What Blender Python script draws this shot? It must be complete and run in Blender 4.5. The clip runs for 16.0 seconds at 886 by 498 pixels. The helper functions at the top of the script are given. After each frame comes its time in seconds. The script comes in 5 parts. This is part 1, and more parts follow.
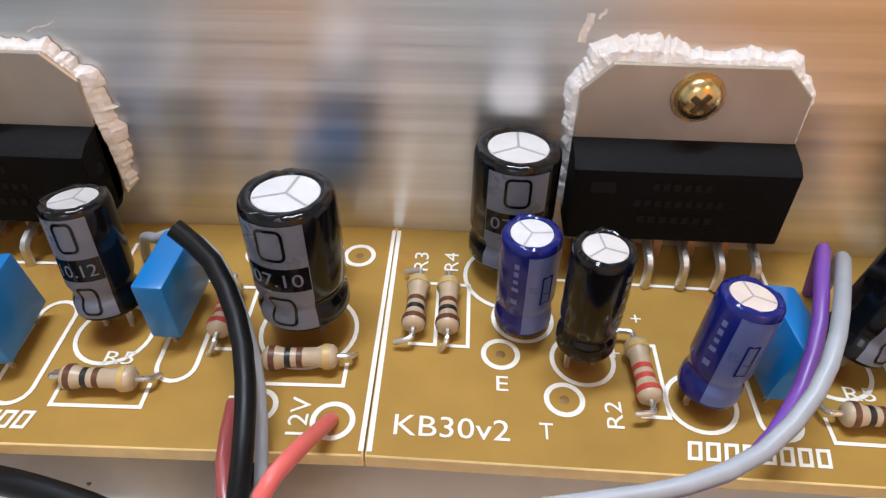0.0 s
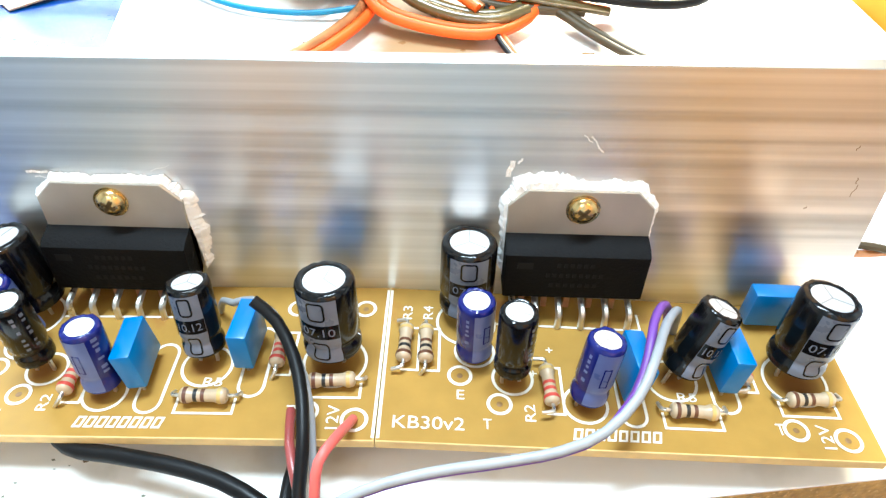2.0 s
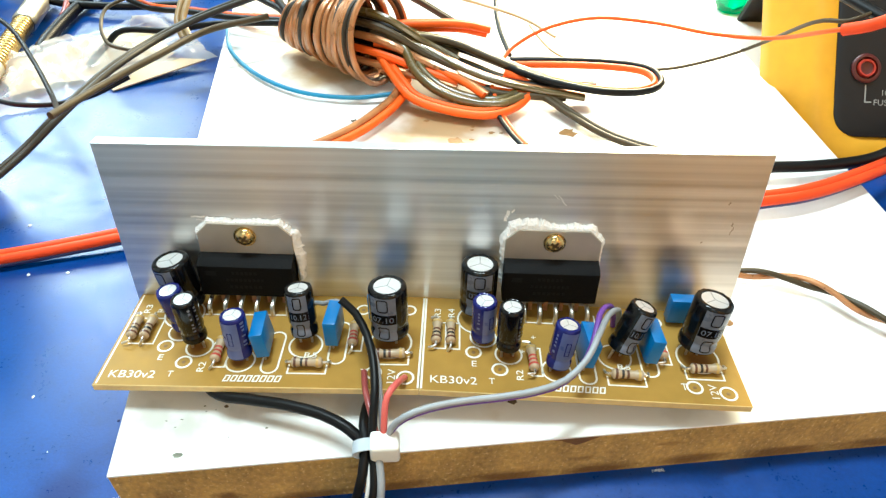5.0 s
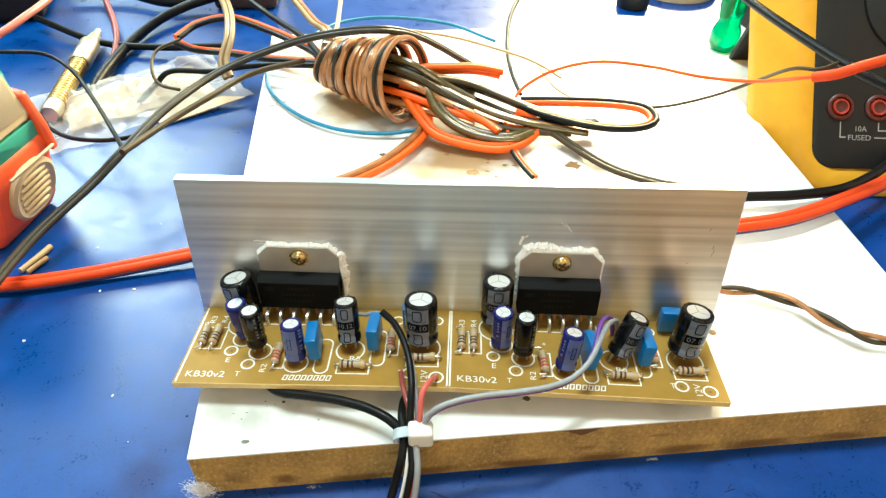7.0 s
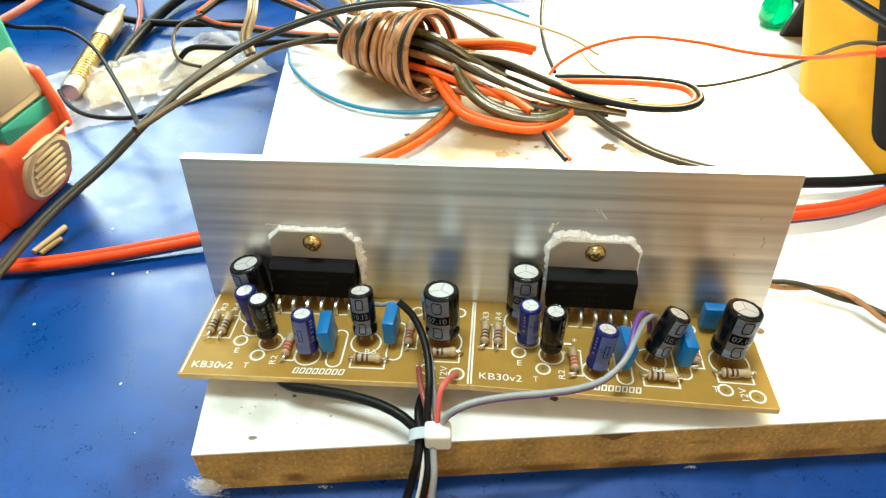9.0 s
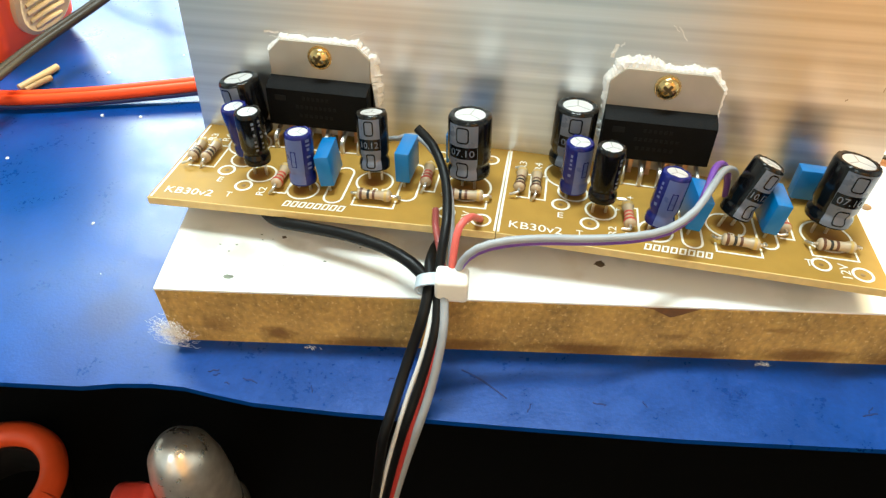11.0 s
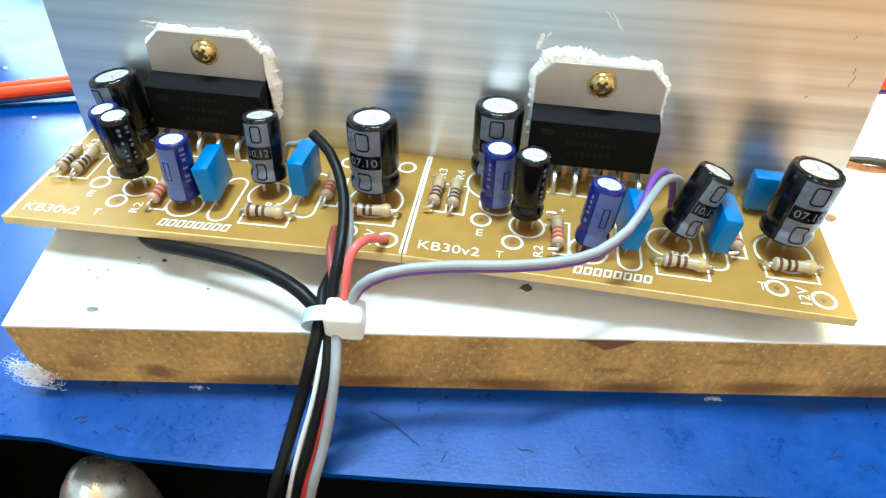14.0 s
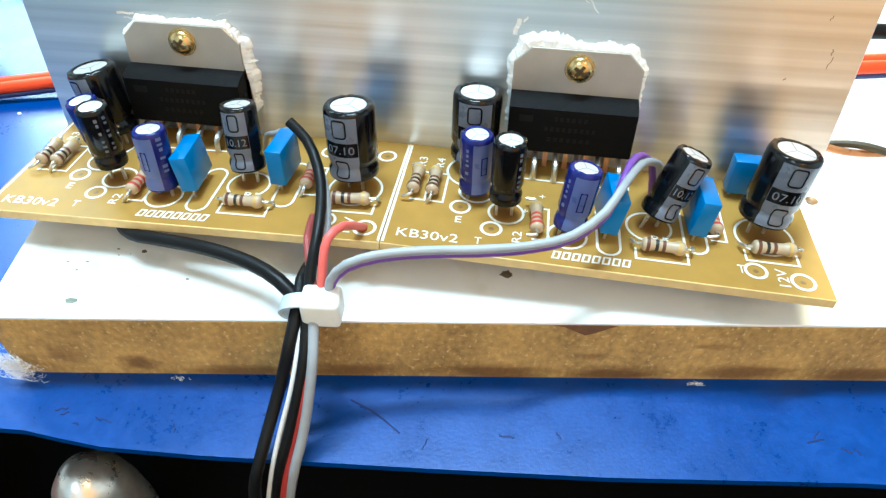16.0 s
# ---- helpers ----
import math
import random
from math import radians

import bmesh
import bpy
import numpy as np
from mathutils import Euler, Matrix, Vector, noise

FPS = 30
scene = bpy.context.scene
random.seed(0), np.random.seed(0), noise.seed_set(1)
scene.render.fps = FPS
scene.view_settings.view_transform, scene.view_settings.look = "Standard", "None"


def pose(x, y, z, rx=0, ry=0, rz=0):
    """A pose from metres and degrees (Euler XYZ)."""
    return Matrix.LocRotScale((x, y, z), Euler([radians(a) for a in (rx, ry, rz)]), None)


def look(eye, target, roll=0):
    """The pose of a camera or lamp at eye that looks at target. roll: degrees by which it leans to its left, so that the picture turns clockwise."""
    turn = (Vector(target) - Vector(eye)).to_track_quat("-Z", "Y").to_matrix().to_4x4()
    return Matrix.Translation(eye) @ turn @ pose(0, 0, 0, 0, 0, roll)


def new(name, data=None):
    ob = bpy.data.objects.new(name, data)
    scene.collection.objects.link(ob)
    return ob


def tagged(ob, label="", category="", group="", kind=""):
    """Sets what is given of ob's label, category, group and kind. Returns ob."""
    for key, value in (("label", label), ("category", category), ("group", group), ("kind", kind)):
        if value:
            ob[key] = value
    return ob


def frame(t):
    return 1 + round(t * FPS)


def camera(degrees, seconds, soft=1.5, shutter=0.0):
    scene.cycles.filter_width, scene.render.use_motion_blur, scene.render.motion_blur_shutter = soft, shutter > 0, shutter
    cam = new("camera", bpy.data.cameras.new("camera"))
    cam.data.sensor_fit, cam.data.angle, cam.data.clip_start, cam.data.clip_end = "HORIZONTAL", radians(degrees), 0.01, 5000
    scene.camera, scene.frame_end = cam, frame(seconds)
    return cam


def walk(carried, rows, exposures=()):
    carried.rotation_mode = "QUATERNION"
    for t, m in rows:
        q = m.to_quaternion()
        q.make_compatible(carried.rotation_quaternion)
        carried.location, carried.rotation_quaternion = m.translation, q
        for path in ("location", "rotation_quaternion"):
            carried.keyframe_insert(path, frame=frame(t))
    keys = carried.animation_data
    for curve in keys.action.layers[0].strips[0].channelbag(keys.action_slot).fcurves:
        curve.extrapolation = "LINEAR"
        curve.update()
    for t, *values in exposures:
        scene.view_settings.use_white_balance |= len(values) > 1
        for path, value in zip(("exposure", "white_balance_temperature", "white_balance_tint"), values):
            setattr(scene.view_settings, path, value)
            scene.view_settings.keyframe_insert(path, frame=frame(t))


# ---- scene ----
# Plan numbers are in centimetres, with the top of the white board at height 0; part() and cm() turn them into metres.
CM = 0.01
TOP = 1.65           # the white board's top over the table


cam = camera(65.2, 16.0, soft=1.35)
PATH = [
    (0, (0.681, -5.087, 5.569), (0.629, -3.722, 4.109), 0.7),
    (0.5, (0.969, -4.34, 4.926), (0.95, -2.955, 3.483), 0.9),
    (1, (1.261, -4.883, 6.249), (1.252, -3.487, 4.817), 1.6),
    (1.5, (0.928, -6.489, 7.876), (0.926, -5.064, 6.473), 1.7),
    (2, (0.816, -6.864, 8.515), (0.81, -5.482, 7.068), 1.4),
    (2.5, (0.582, -8.151, 9.508), (0.557, -6.722, 8.109), 0.9),
    (3, (0.41, -9.263, 10.295), (0.394, -7.81, 8.921), 1.4),
    (3.5, (0.48, -9.69, 10.763), (0.471, -8.225, 9.402), 1.7),
    (4, (0.517, -10.16, 11.158), (0.499, -8.689, 9.803), 1.4),
    (6.5, (0.338, -11.833, 12.726), (0.318, -10.331, 11.406), 1.2),
    (7, (0.086, -12.612, 13.351), (0.048, -11.096, 12.047), 0.9),
    (7.5, (0.158, -12.989, 13.605), (0.129, -11.462, 12.313), 0.9),
    (8, (-0.133, -13.294, 13.839), (-0.176, -11.761, 12.556), 0.8),
    (8.5, (0.149, -13.014, 13.713), (0.103, -11.491, 12.417), 0.5),
    (9, (0.279, -11.642, 12.61), (0.148, -10.162, 11.271), -0.7),
    (9.5, (0.362, -11.713, 11.481), (0.105, -10.28, 10.11), -1.9),
    (9.7, (0.411, -11.662, 10.797), (0.139, -10.268, 9.389), -1.0),
    (11.8, (0.697, -10.334, 8.316), (0.475, -8.931, 6.908), 1.1),
    (12, (0.896, -9.972, 8.196), (0.673, -8.6, 6.758), 0.7),
    (12.5, (1.391, -9.857, 8.259), (1.175, -8.471, 6.833), 0.6),
    (13, (1.674, -9.734, 8.026), (1.476, -8.344, 6.602), 0.9),
    (13.5, (1.611, -9.529, 7.886), (1.419, -8.15, 6.45), 1.0),
    (14, (1.566, -9.522, 7.952), (1.375, -8.138, 6.521), 1.1),
    (14.5, (1.705, -9.653, 7.916), (1.512, -8.262, 6.492), 0.9),
    (15, (1.875, -9.576, 8.065), (1.679, -8.191, 6.636), 0.3),
    (15.5, (1.89, -9.563, 8.003), (1.693, -8.182, 6.569), 0.3),
    (16, (1.924, -9.582, 7.81), (1.729, -8.201, 6.377), 0.3),
]
EXPOSURES = [(0.0, -0.68, 5900, 12), (0.5, -0.54, 5850, 11), (1.0, -0.03, 5700, 8), (1.5, 0.14, 5450, 0), (2.5, 0.03, 5500, -3), (3.5, -0.37, 5700, -4), (4.0, -0.44, 5750, -5), (7.0, -0.6, 6200, -11), (9.5, -0.7, 6350, -11), (12.0, -0.1, 5950, -5), (13.0, -0.1, 5300, -11), (16.0, -0.1, 5100, -10)]
walk(cam, [(t, look([e[0] * CM, e[1] * CM, (e[2] + TOP) * CM], [g[0] * CM, g[1] * CM, (g[2] + TOP) * CM], r)) for t, e, g, r in PATH], EXPOSURES)

# ---- world and light ----
world = bpy.data.worlds.new("room_air")
scene.world = world
world.use_nodes = True
world.node_tree.nodes["Background"].inputs[0].default_value = (0.55, 0.65, 0.85, 1)
world.node_tree.nodes["Background"].inputs[1].default_value = 0.25


def lamp(name, kind, eye, target, power, colour, size=0.1, size_y=None, spread=None):
    data = bpy.data.lights.new(name, kind)
    data.energy, data.color = power, colour
    if kind == "AREA":
        data.size = size
        if size_y:
            data.shape, data.size_y = "RECTANGLE", size_y
        if spread:
            data.spread = radians(spread)
    else:
        data.shadow_soft_size = size
    ob = new(name, data)
    ob.matrix_world = look(eye, target)
    return ob


lamp("ceiling_tube_light", "AREA", (-0.12, 0.28, 1.8), (0, 0, 0), 56, (0.90, 0.95, 1.0), 0.9, 0.13)
lamp("back_window_light", "AREA", (-1.0, 1.34, 1.12), (-0.1, 0, 0.0), 60, (0.88, 0.94, 1.0), 0.78, 0.66)
# added fill from behind the camera for the heat sink's face; no source seen
lamp("front_fill_light", "AREA", (-0.35, -1.55, 1.1), (0, 0, 0.05), 8.5, (0.84, 0.92, 1.0), 0.55, 0.9)
# added warm fill that brightens the orange front wall for the heat sink's reflection
lamp("warm_wall_fill_light", "AREA", (1.0, -1.1, 1.5), (0.9, -1.62, 0.4), 14, (1.0, 0.64, 0.32), 0.3)
lamp("desk_lamp_light", "AREA", (0.38, 1.34, 0.57), (0.07, 0.10, 0), 124, (1.0, 0.76, 0.49), 0.38)


# ---- materials ----
def material(name, base, rough=0.5, metal=0.0, var=0.0, scale=200.0, bump=0.0, bump_scale=None, stretch=(1, 1, 1), spots=None, spot_scale=60.0,
             spot_amount=0.35, coat=0.0, transmission=0.0, per_object=0.0, alpha=1.0, gloss=0.5):
    """A surface with a base colour, variation at two scales, optional stains and fine relief."""
    m = bpy.data.materials.new(name)
    m.use_nodes = True
    nt = m.node_tree
    n, l = nt.nodes, nt.links
    p = n["Principled BSDF"]
    p.inputs["Roughness"].default_value = rough
    p.inputs["Metallic"].default_value = metal
    p.inputs["Coat Weight"].default_value = coat
    p.inputs["Transmission Weight"].default_value = transmission
    p.inputs["Alpha"].default_value = alpha
    p.inputs["Specular IOR Level"].default_value = gloss
    p.inputs["Base Color"].default_value = (*base, 1)
    co = n.new("ShaderNodeTexCoord")
    mp = n.new("ShaderNodeMapping")
    mp.inputs["Scale"].default_value = stretch
    l.new(co.outputs["Object"], mp.inputs[0])
    if var or spots or per_object:
        fine = n.new("ShaderNodeTexNoise")
        fine.inputs["Scale"].default_value, fine.inputs["Detail"].default_value = scale, 6
        l.new(mp.outputs[0], fine.inputs["Vector"])
        wide = n.new("ShaderNodeTexNoise")
        wide.inputs["Scale"].default_value, wide.inputs["Detail"].default_value = scale * 0.12, 3
        l.new(mp.outputs[0], wide.inputs["Vector"])
        add = n.new("ShaderNodeMath")
        add.operation = "ADD"
        l.new(fine.outputs["Fac"], add.inputs[0])
        l.new(wide.outputs["Fac"], add.inputs[1])
        rng = n.new("ShaderNodeMapRange")
        rng.inputs["From Min"].default_value, rng.inputs["From Max"].default_value = 0.65, 1.35
        rng.inputs["To Min"].default_value, rng.inputs["To Max"].default_value = 1 - var, 1 + var
        l.new(add.outputs[0], rng.inputs["Value"])
        mul = n.new("ShaderNodeMix")
        mul.data_type, mul.blend_type = "RGBA", "MULTIPLY"
        mul.inputs["Factor"].default_value = 1
        mul.inputs["A"].default_value = (*base, 1)
        l.new(rng.outputs[0], mul.inputs["B"])
        last = mul.outputs["Result"]
        if per_object:
            info = n.new("ShaderNodeObjectInfo")
            r2 = n.new("ShaderNodeMapRange")
            r2.inputs["To Min"].default_value, r2.inputs["To Max"].default_value = 1 - per_object, 1 + per_object
            l.new(info.outputs["Random"], r2.inputs["Value"])
            m2 = n.new("ShaderNodeMix")
            m2.data_type, m2.blend_type = "RGBA", "MULTIPLY"
            m2.inputs["Factor"].default_value = 1
            l.new(last, m2.inputs["A"])
            l.new(r2.outputs[0], m2.inputs["B"])
            last = m2.outputs["Result"]
        if spots:
            sp = n.new("ShaderNodeTexNoise")
            sp.inputs["Scale"].default_value, sp.inputs["Detail"].default_value = spot_scale, 5
            l.new(mp.outputs[0], sp.inputs["Vector"])
            r3 = n.new("ShaderNodeMapRange")
            r3.inputs["From Min"].default_value, r3.inputs["From Max"].default_value = 0.72 - spot_amount * 0.4, 0.80 - spot_amount * 0.3
            l.new(sp.outputs["Fac"], r3.inputs["Value"])
            m3 = n.new("ShaderNodeMix")
            m3.data_type = "RGBA"
            l.new(r3.outputs[0], m3.inputs["Factor"])
            l.new(last, m3.inputs["A"])
            m3.inputs["B"].default_value = (*spots, 1)
            last = m3.outputs["Result"]
        l.new(last, p.inputs["Base Color"])
        rr = n.new("ShaderNodeMapRange")
        rr.inputs["From Min"].default_value, rr.inputs["From Max"].default_value = 0.6, 1.4
        rr.inputs["To Min"].default_value, rr.inputs["To Max"].default_value = max(rough - 0.08, 0.03), min(rough + 0.1, 1)
        l.new(add.outputs[0], rr.inputs["Value"])
        l.new(rr.outputs[0], p.inputs["Roughness"])
    if bump:
        bn = n.new("ShaderNodeTexNoise")
        bn.inputs["Scale"].default_value, bn.inputs["Detail"].default_value = bump_scale or scale, 5
        l.new(mp.outputs[0], bn.inputs["Vector"])
        b = n.new("ShaderNodeBump")
        b.inputs["Strength"].default_value, b.inputs["Distance"].default_value = min(bump, 1), 0.0004
        l.new(bn.outputs["Fac"], b.inputs["Height"])
        l.new(b.outputs[0], p.inputs["Normal"])
    return m


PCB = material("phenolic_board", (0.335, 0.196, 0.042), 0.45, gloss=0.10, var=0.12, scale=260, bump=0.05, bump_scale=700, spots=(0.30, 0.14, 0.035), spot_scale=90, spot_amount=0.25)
# cut edge, paler than the face; the brightness of the lit edge is painted in
PCB_EDGE = material("board_edge", (0.70, 0.52, 0.22), 0.6, var=0.15, scale=500, bump=0.2)
SILK = material("silkscreen_ink", (0.80, 0.76, 0.66), 0.6, var=0.1, scale=900)
BLACK_EPOXY = material("black_epoxy", (0.0045, 0.0045, 0.005), 0.62, gloss=0.11, var=0.25, scale=900, bump=0.25, bump_scale=2500)
GREY_PRINT = material("grey_print", (0.0095, 0.0095, 0.010), 0.6, gloss=0.14, var=0.2, scale=1500)
NICKEL = material("nickel_tab", (0.52, 0.48, 0.42), 0.42, 0.75, var=0.12, scale=220, bump=0.06, spots=(0.34, 0.30, 0.25), spot_scale=120, spot_amount=0.2)
BRASS = material("yellow_zinc", (0.66, 0.49, 0.22), 0.24, 1.0, var=0.15, scale=600, bump=0.05)
SLOT_DARK = material("screw_recess", (0.10, 0.07, 0.03), 0.5, 0.6, var=0.2, scale=900)
SOLDER_EYE = material("bare_solder_eye", (0.22, 0.115, 0.03), 0.5, var=0.3, scale=900)
PASTE = material("thermal_paste", (0.88, 0.87, 0.86), 0.6, var=0.08, scale=700, bump=0.9, bump_scale=1200)
SLEEVE_BLACK = material("black_sleeve", (0.004, 0.0042, 0.005), 0.14, gloss=0.34, var=0.2, scale=400, bump=0.10, bump_scale=260)
SLEEVE_BLUE = material("violet_blue_sleeve", (0.008, 0.013, 0.14), 0.17, gloss=0.4, var=0.2, scale=400, bump=0.08, bump_scale=260)
STRIPE_GREY = material("grey_stripe", (0.135, 0.155, 0.21), 0.3, var=0.1, scale=500)
STRIPE_PALE = material("pale_violet_stripe", (0.10, 0.135, 0.33), 0.3, var=0.1, scale=500)
CAN = material("can_aluminium", (0.86, 0.87, 0.88), 0.42, 0.7, var=0.06, scale=700, bump=0.05)
CAN_GROOVE = material("can_vent", (0.55, 0.55, 0.56), 0.45, 0.8, var=0.1, scale=900)
TIN = material("tinned_lead", (0.66, 0.63, 0.58), 0.3, 0.9, var=0.15, scale=1200)
COPPER_LEAD = material("copper_lead", (0.72, 0.42, 0.26), 0.35, 0.8, var=0.15, scale=1200)
FILM_BLUE = material("blue_film_case", (0.008, 0.155, 0.44), 0.36, var=0.1, scale=300, bump=0.08, bump_scale=900, coat=0.15)
TAN = material("resistor_tan", (0.44, 0.335, 0.215), 0.38, var=0.12, scale=700, coat=0.2)
BAND = {k: material("band_" + k, c, 0.4, var=0.1, scale=900) for k, c in dict(
    brown=(0.10, 0.035, 0.015), black=(0.012, 0.011, 0.01), red=(0.42, 0.045, 0.03), orange=(0.55, 0.17, 0.03), gold=(0.50, 0.34, 0.11)).items()}
LAMINATE = material("white_laminate", (0.80, 0.79, 0.765), 0.42, var=0.05, scale=90, bump=0.03, bump_scale=400, spots=(0.66, 0.61, 0.52), spot_scale=45, spot_amount=0.22)
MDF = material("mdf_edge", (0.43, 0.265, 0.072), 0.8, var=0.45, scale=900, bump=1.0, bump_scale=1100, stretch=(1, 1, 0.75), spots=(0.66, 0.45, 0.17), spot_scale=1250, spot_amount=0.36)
TABLE_BLUE = material("blue_foam_sheet", (0.0006, 0.040, 0.225), 0.32, gloss=0.45, var=0.2, scale=1300, bump=0.07, bump_scale=2000, spots=(0.001, 0.036, 0.20), spot_scale=60, spot_amount=0.35)
DARK = material("dark_surface", (0.002, 0.002, 0.0022), 0.9, gloss=0.1, var=0.3, scale=40)
BLACK_PVC = material("black_pvc", (0.005, 0.005, 0.0055), 0.42, gloss=0.2, var=0.2, scale=500, bump=0.05)
GREY_PVC = material("grey_pvc", (0.30, 0.31, 0.33), 0.4, var=0.1, scale=500)
PURPLE_PVC = material("purple_pvc", (0.16, 0.055, 0.32), 0.4, var=0.1, scale=500)
RIBBON_RED = material("ribbon_red_pvc", (0.70, 0.060, 0.010), 0.5, gloss=0.22, var=0.1, scale=300)
DULL_RED = material("dull_red_pvc", (0.36, 0.035, 0.03), 0.45, gloss=0.25, var=0.1, scale=500)
PINK_RED = material("pinkish_red_pvc", (0.62, 0.12, 0.10), 0.42, gloss=0.3, var=0.1, scale=500)
RED_PVC = material("red_pvc", (0.60, 0.055, 0.04), 0.4, gloss=0.3, var=0.1, scale=500)
ORANGE_PVC = material("orange_red_pvc", (0.74, 0.105, 0.010), 0.45, gloss=0.25, var=0.12, scale=300)
BROWN_PVC = material("clear_copper_pvc", (0.38, 0.165, 0.06), 0.3, 0.3, var=0.3, scale=300, coat=0.3)
TAUPE_PVC = material("taupe_pvc", (0.050, 0.034, 0.014), 0.45, gloss=0.3, var=0.15, scale=300)
CREAM_PVC = material("cream_pvc", (0.46, 0.33, 0.17), 0.45, var=0.1, scale=300)
TAN_PVC = material("tan_pvc", (0.26, 0.17, 0.07), 0.4, var=0.15, scale=300)
WHITE_PVC = material("white_pvc", (0.75, 0.74, 0.72), 0.45, var=0.08, scale=300)
CYAN_PVC = material("cyan_pvc", (0.012, 0.18, 0.34), 0.4, var=0.1, scale=300)
NYLON = material("white_nylon", (0.80, 0.78, 0.72), 0.4, var=0.05, scale=400, bump=0.05)
NYLON_CLEAR = material("translucent_nylon", (0.62, 0.68, 0.74), 0.35, var=0.05, scale=400, transmission=0.4)


def stain_and_shade(m, x, y, radius, colour, strength, ragged=0.0, upright=0.0):
    """A soft patch of its own shape, for stains and painted-in shade, at a place (centimetres, in the object's own
    space); upright: on a front face, stretched by that much along x.
    """
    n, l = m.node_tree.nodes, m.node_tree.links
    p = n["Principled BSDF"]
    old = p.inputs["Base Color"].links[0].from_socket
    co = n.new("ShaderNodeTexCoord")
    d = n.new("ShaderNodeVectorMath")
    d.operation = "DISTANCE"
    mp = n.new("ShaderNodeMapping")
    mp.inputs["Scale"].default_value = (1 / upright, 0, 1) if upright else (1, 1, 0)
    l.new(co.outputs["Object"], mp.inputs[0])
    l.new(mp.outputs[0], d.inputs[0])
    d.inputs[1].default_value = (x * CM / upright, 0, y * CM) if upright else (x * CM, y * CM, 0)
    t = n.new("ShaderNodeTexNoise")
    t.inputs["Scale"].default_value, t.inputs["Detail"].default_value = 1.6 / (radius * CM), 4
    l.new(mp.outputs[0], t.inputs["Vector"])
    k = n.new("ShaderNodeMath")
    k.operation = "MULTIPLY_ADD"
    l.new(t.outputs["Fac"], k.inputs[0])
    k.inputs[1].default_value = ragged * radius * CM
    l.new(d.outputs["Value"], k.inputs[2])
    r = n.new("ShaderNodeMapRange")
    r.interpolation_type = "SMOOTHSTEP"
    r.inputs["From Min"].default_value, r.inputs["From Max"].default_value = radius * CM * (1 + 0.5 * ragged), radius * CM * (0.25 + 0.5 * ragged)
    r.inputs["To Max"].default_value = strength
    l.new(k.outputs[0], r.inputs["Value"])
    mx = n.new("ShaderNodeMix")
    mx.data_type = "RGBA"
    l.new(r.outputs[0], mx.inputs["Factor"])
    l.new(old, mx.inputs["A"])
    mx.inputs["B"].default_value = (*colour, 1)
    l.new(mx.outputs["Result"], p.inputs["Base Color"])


# flux stains at the capacitor feet, darkened with the capacitors' painted shade
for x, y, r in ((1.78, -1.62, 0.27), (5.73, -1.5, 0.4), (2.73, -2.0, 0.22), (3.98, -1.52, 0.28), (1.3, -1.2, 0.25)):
    stain_and_shade(PCB, x, y, r, (0.17, 0.062, 0.016), 0.75, 0.3)
# soft round patch of darker blue on the table sheet
stain_and_shade(TABLE_BLUE, -7.2, -3.9, 0.8, (0.0005, 0.018, 0.13), 0.75)
# yellow-brown patches below and in front of the cable bundle
stain_and_shade(LAMINATE, 7.6, 11.3, 3.0, (0.34, 0.19, 0.055), 0.9, 1.2)
stain_and_shade(LAMINATE, 4.0, 15.3, 2.4, (0.38, 0.23, 0.075), 0.85, 1.2)
stain_and_shade(LAMINATE, 1.0, 1.2, 1.2, (0.55, 0.56, 0.52), 0.5, 1.0)
for x, y, r, k in ((1.3, 0.9, 0.5, 0.5), (0.6, 1.3, 0.5, 0.45), (2.2, 1.1, 0.35, 0.4), (3.2, 1.2, 0.6, 0.35), (8.3, 1.35, 0.5, 0.45), (11.2, 0.5, 0.6, 0.3)):
    stain_and_shade(LAMINATE, x, y, r, (0.46, 0.45, 0.39), k, 1.3)
# ragged brown stains low on the raw edge, with shade painted into them
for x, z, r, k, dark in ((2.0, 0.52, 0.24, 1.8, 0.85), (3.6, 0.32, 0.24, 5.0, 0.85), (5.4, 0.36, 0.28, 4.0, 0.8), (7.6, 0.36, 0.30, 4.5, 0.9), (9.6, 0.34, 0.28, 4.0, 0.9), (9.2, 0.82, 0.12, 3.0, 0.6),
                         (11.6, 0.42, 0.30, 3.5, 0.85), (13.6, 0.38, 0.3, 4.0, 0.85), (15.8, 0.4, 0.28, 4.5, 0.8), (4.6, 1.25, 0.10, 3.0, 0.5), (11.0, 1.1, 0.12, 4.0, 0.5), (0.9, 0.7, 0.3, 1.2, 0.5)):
    stain_and_shade(MDF, x, z, r, (0.15, 0.068, 0.014), dark, 0.9, k)


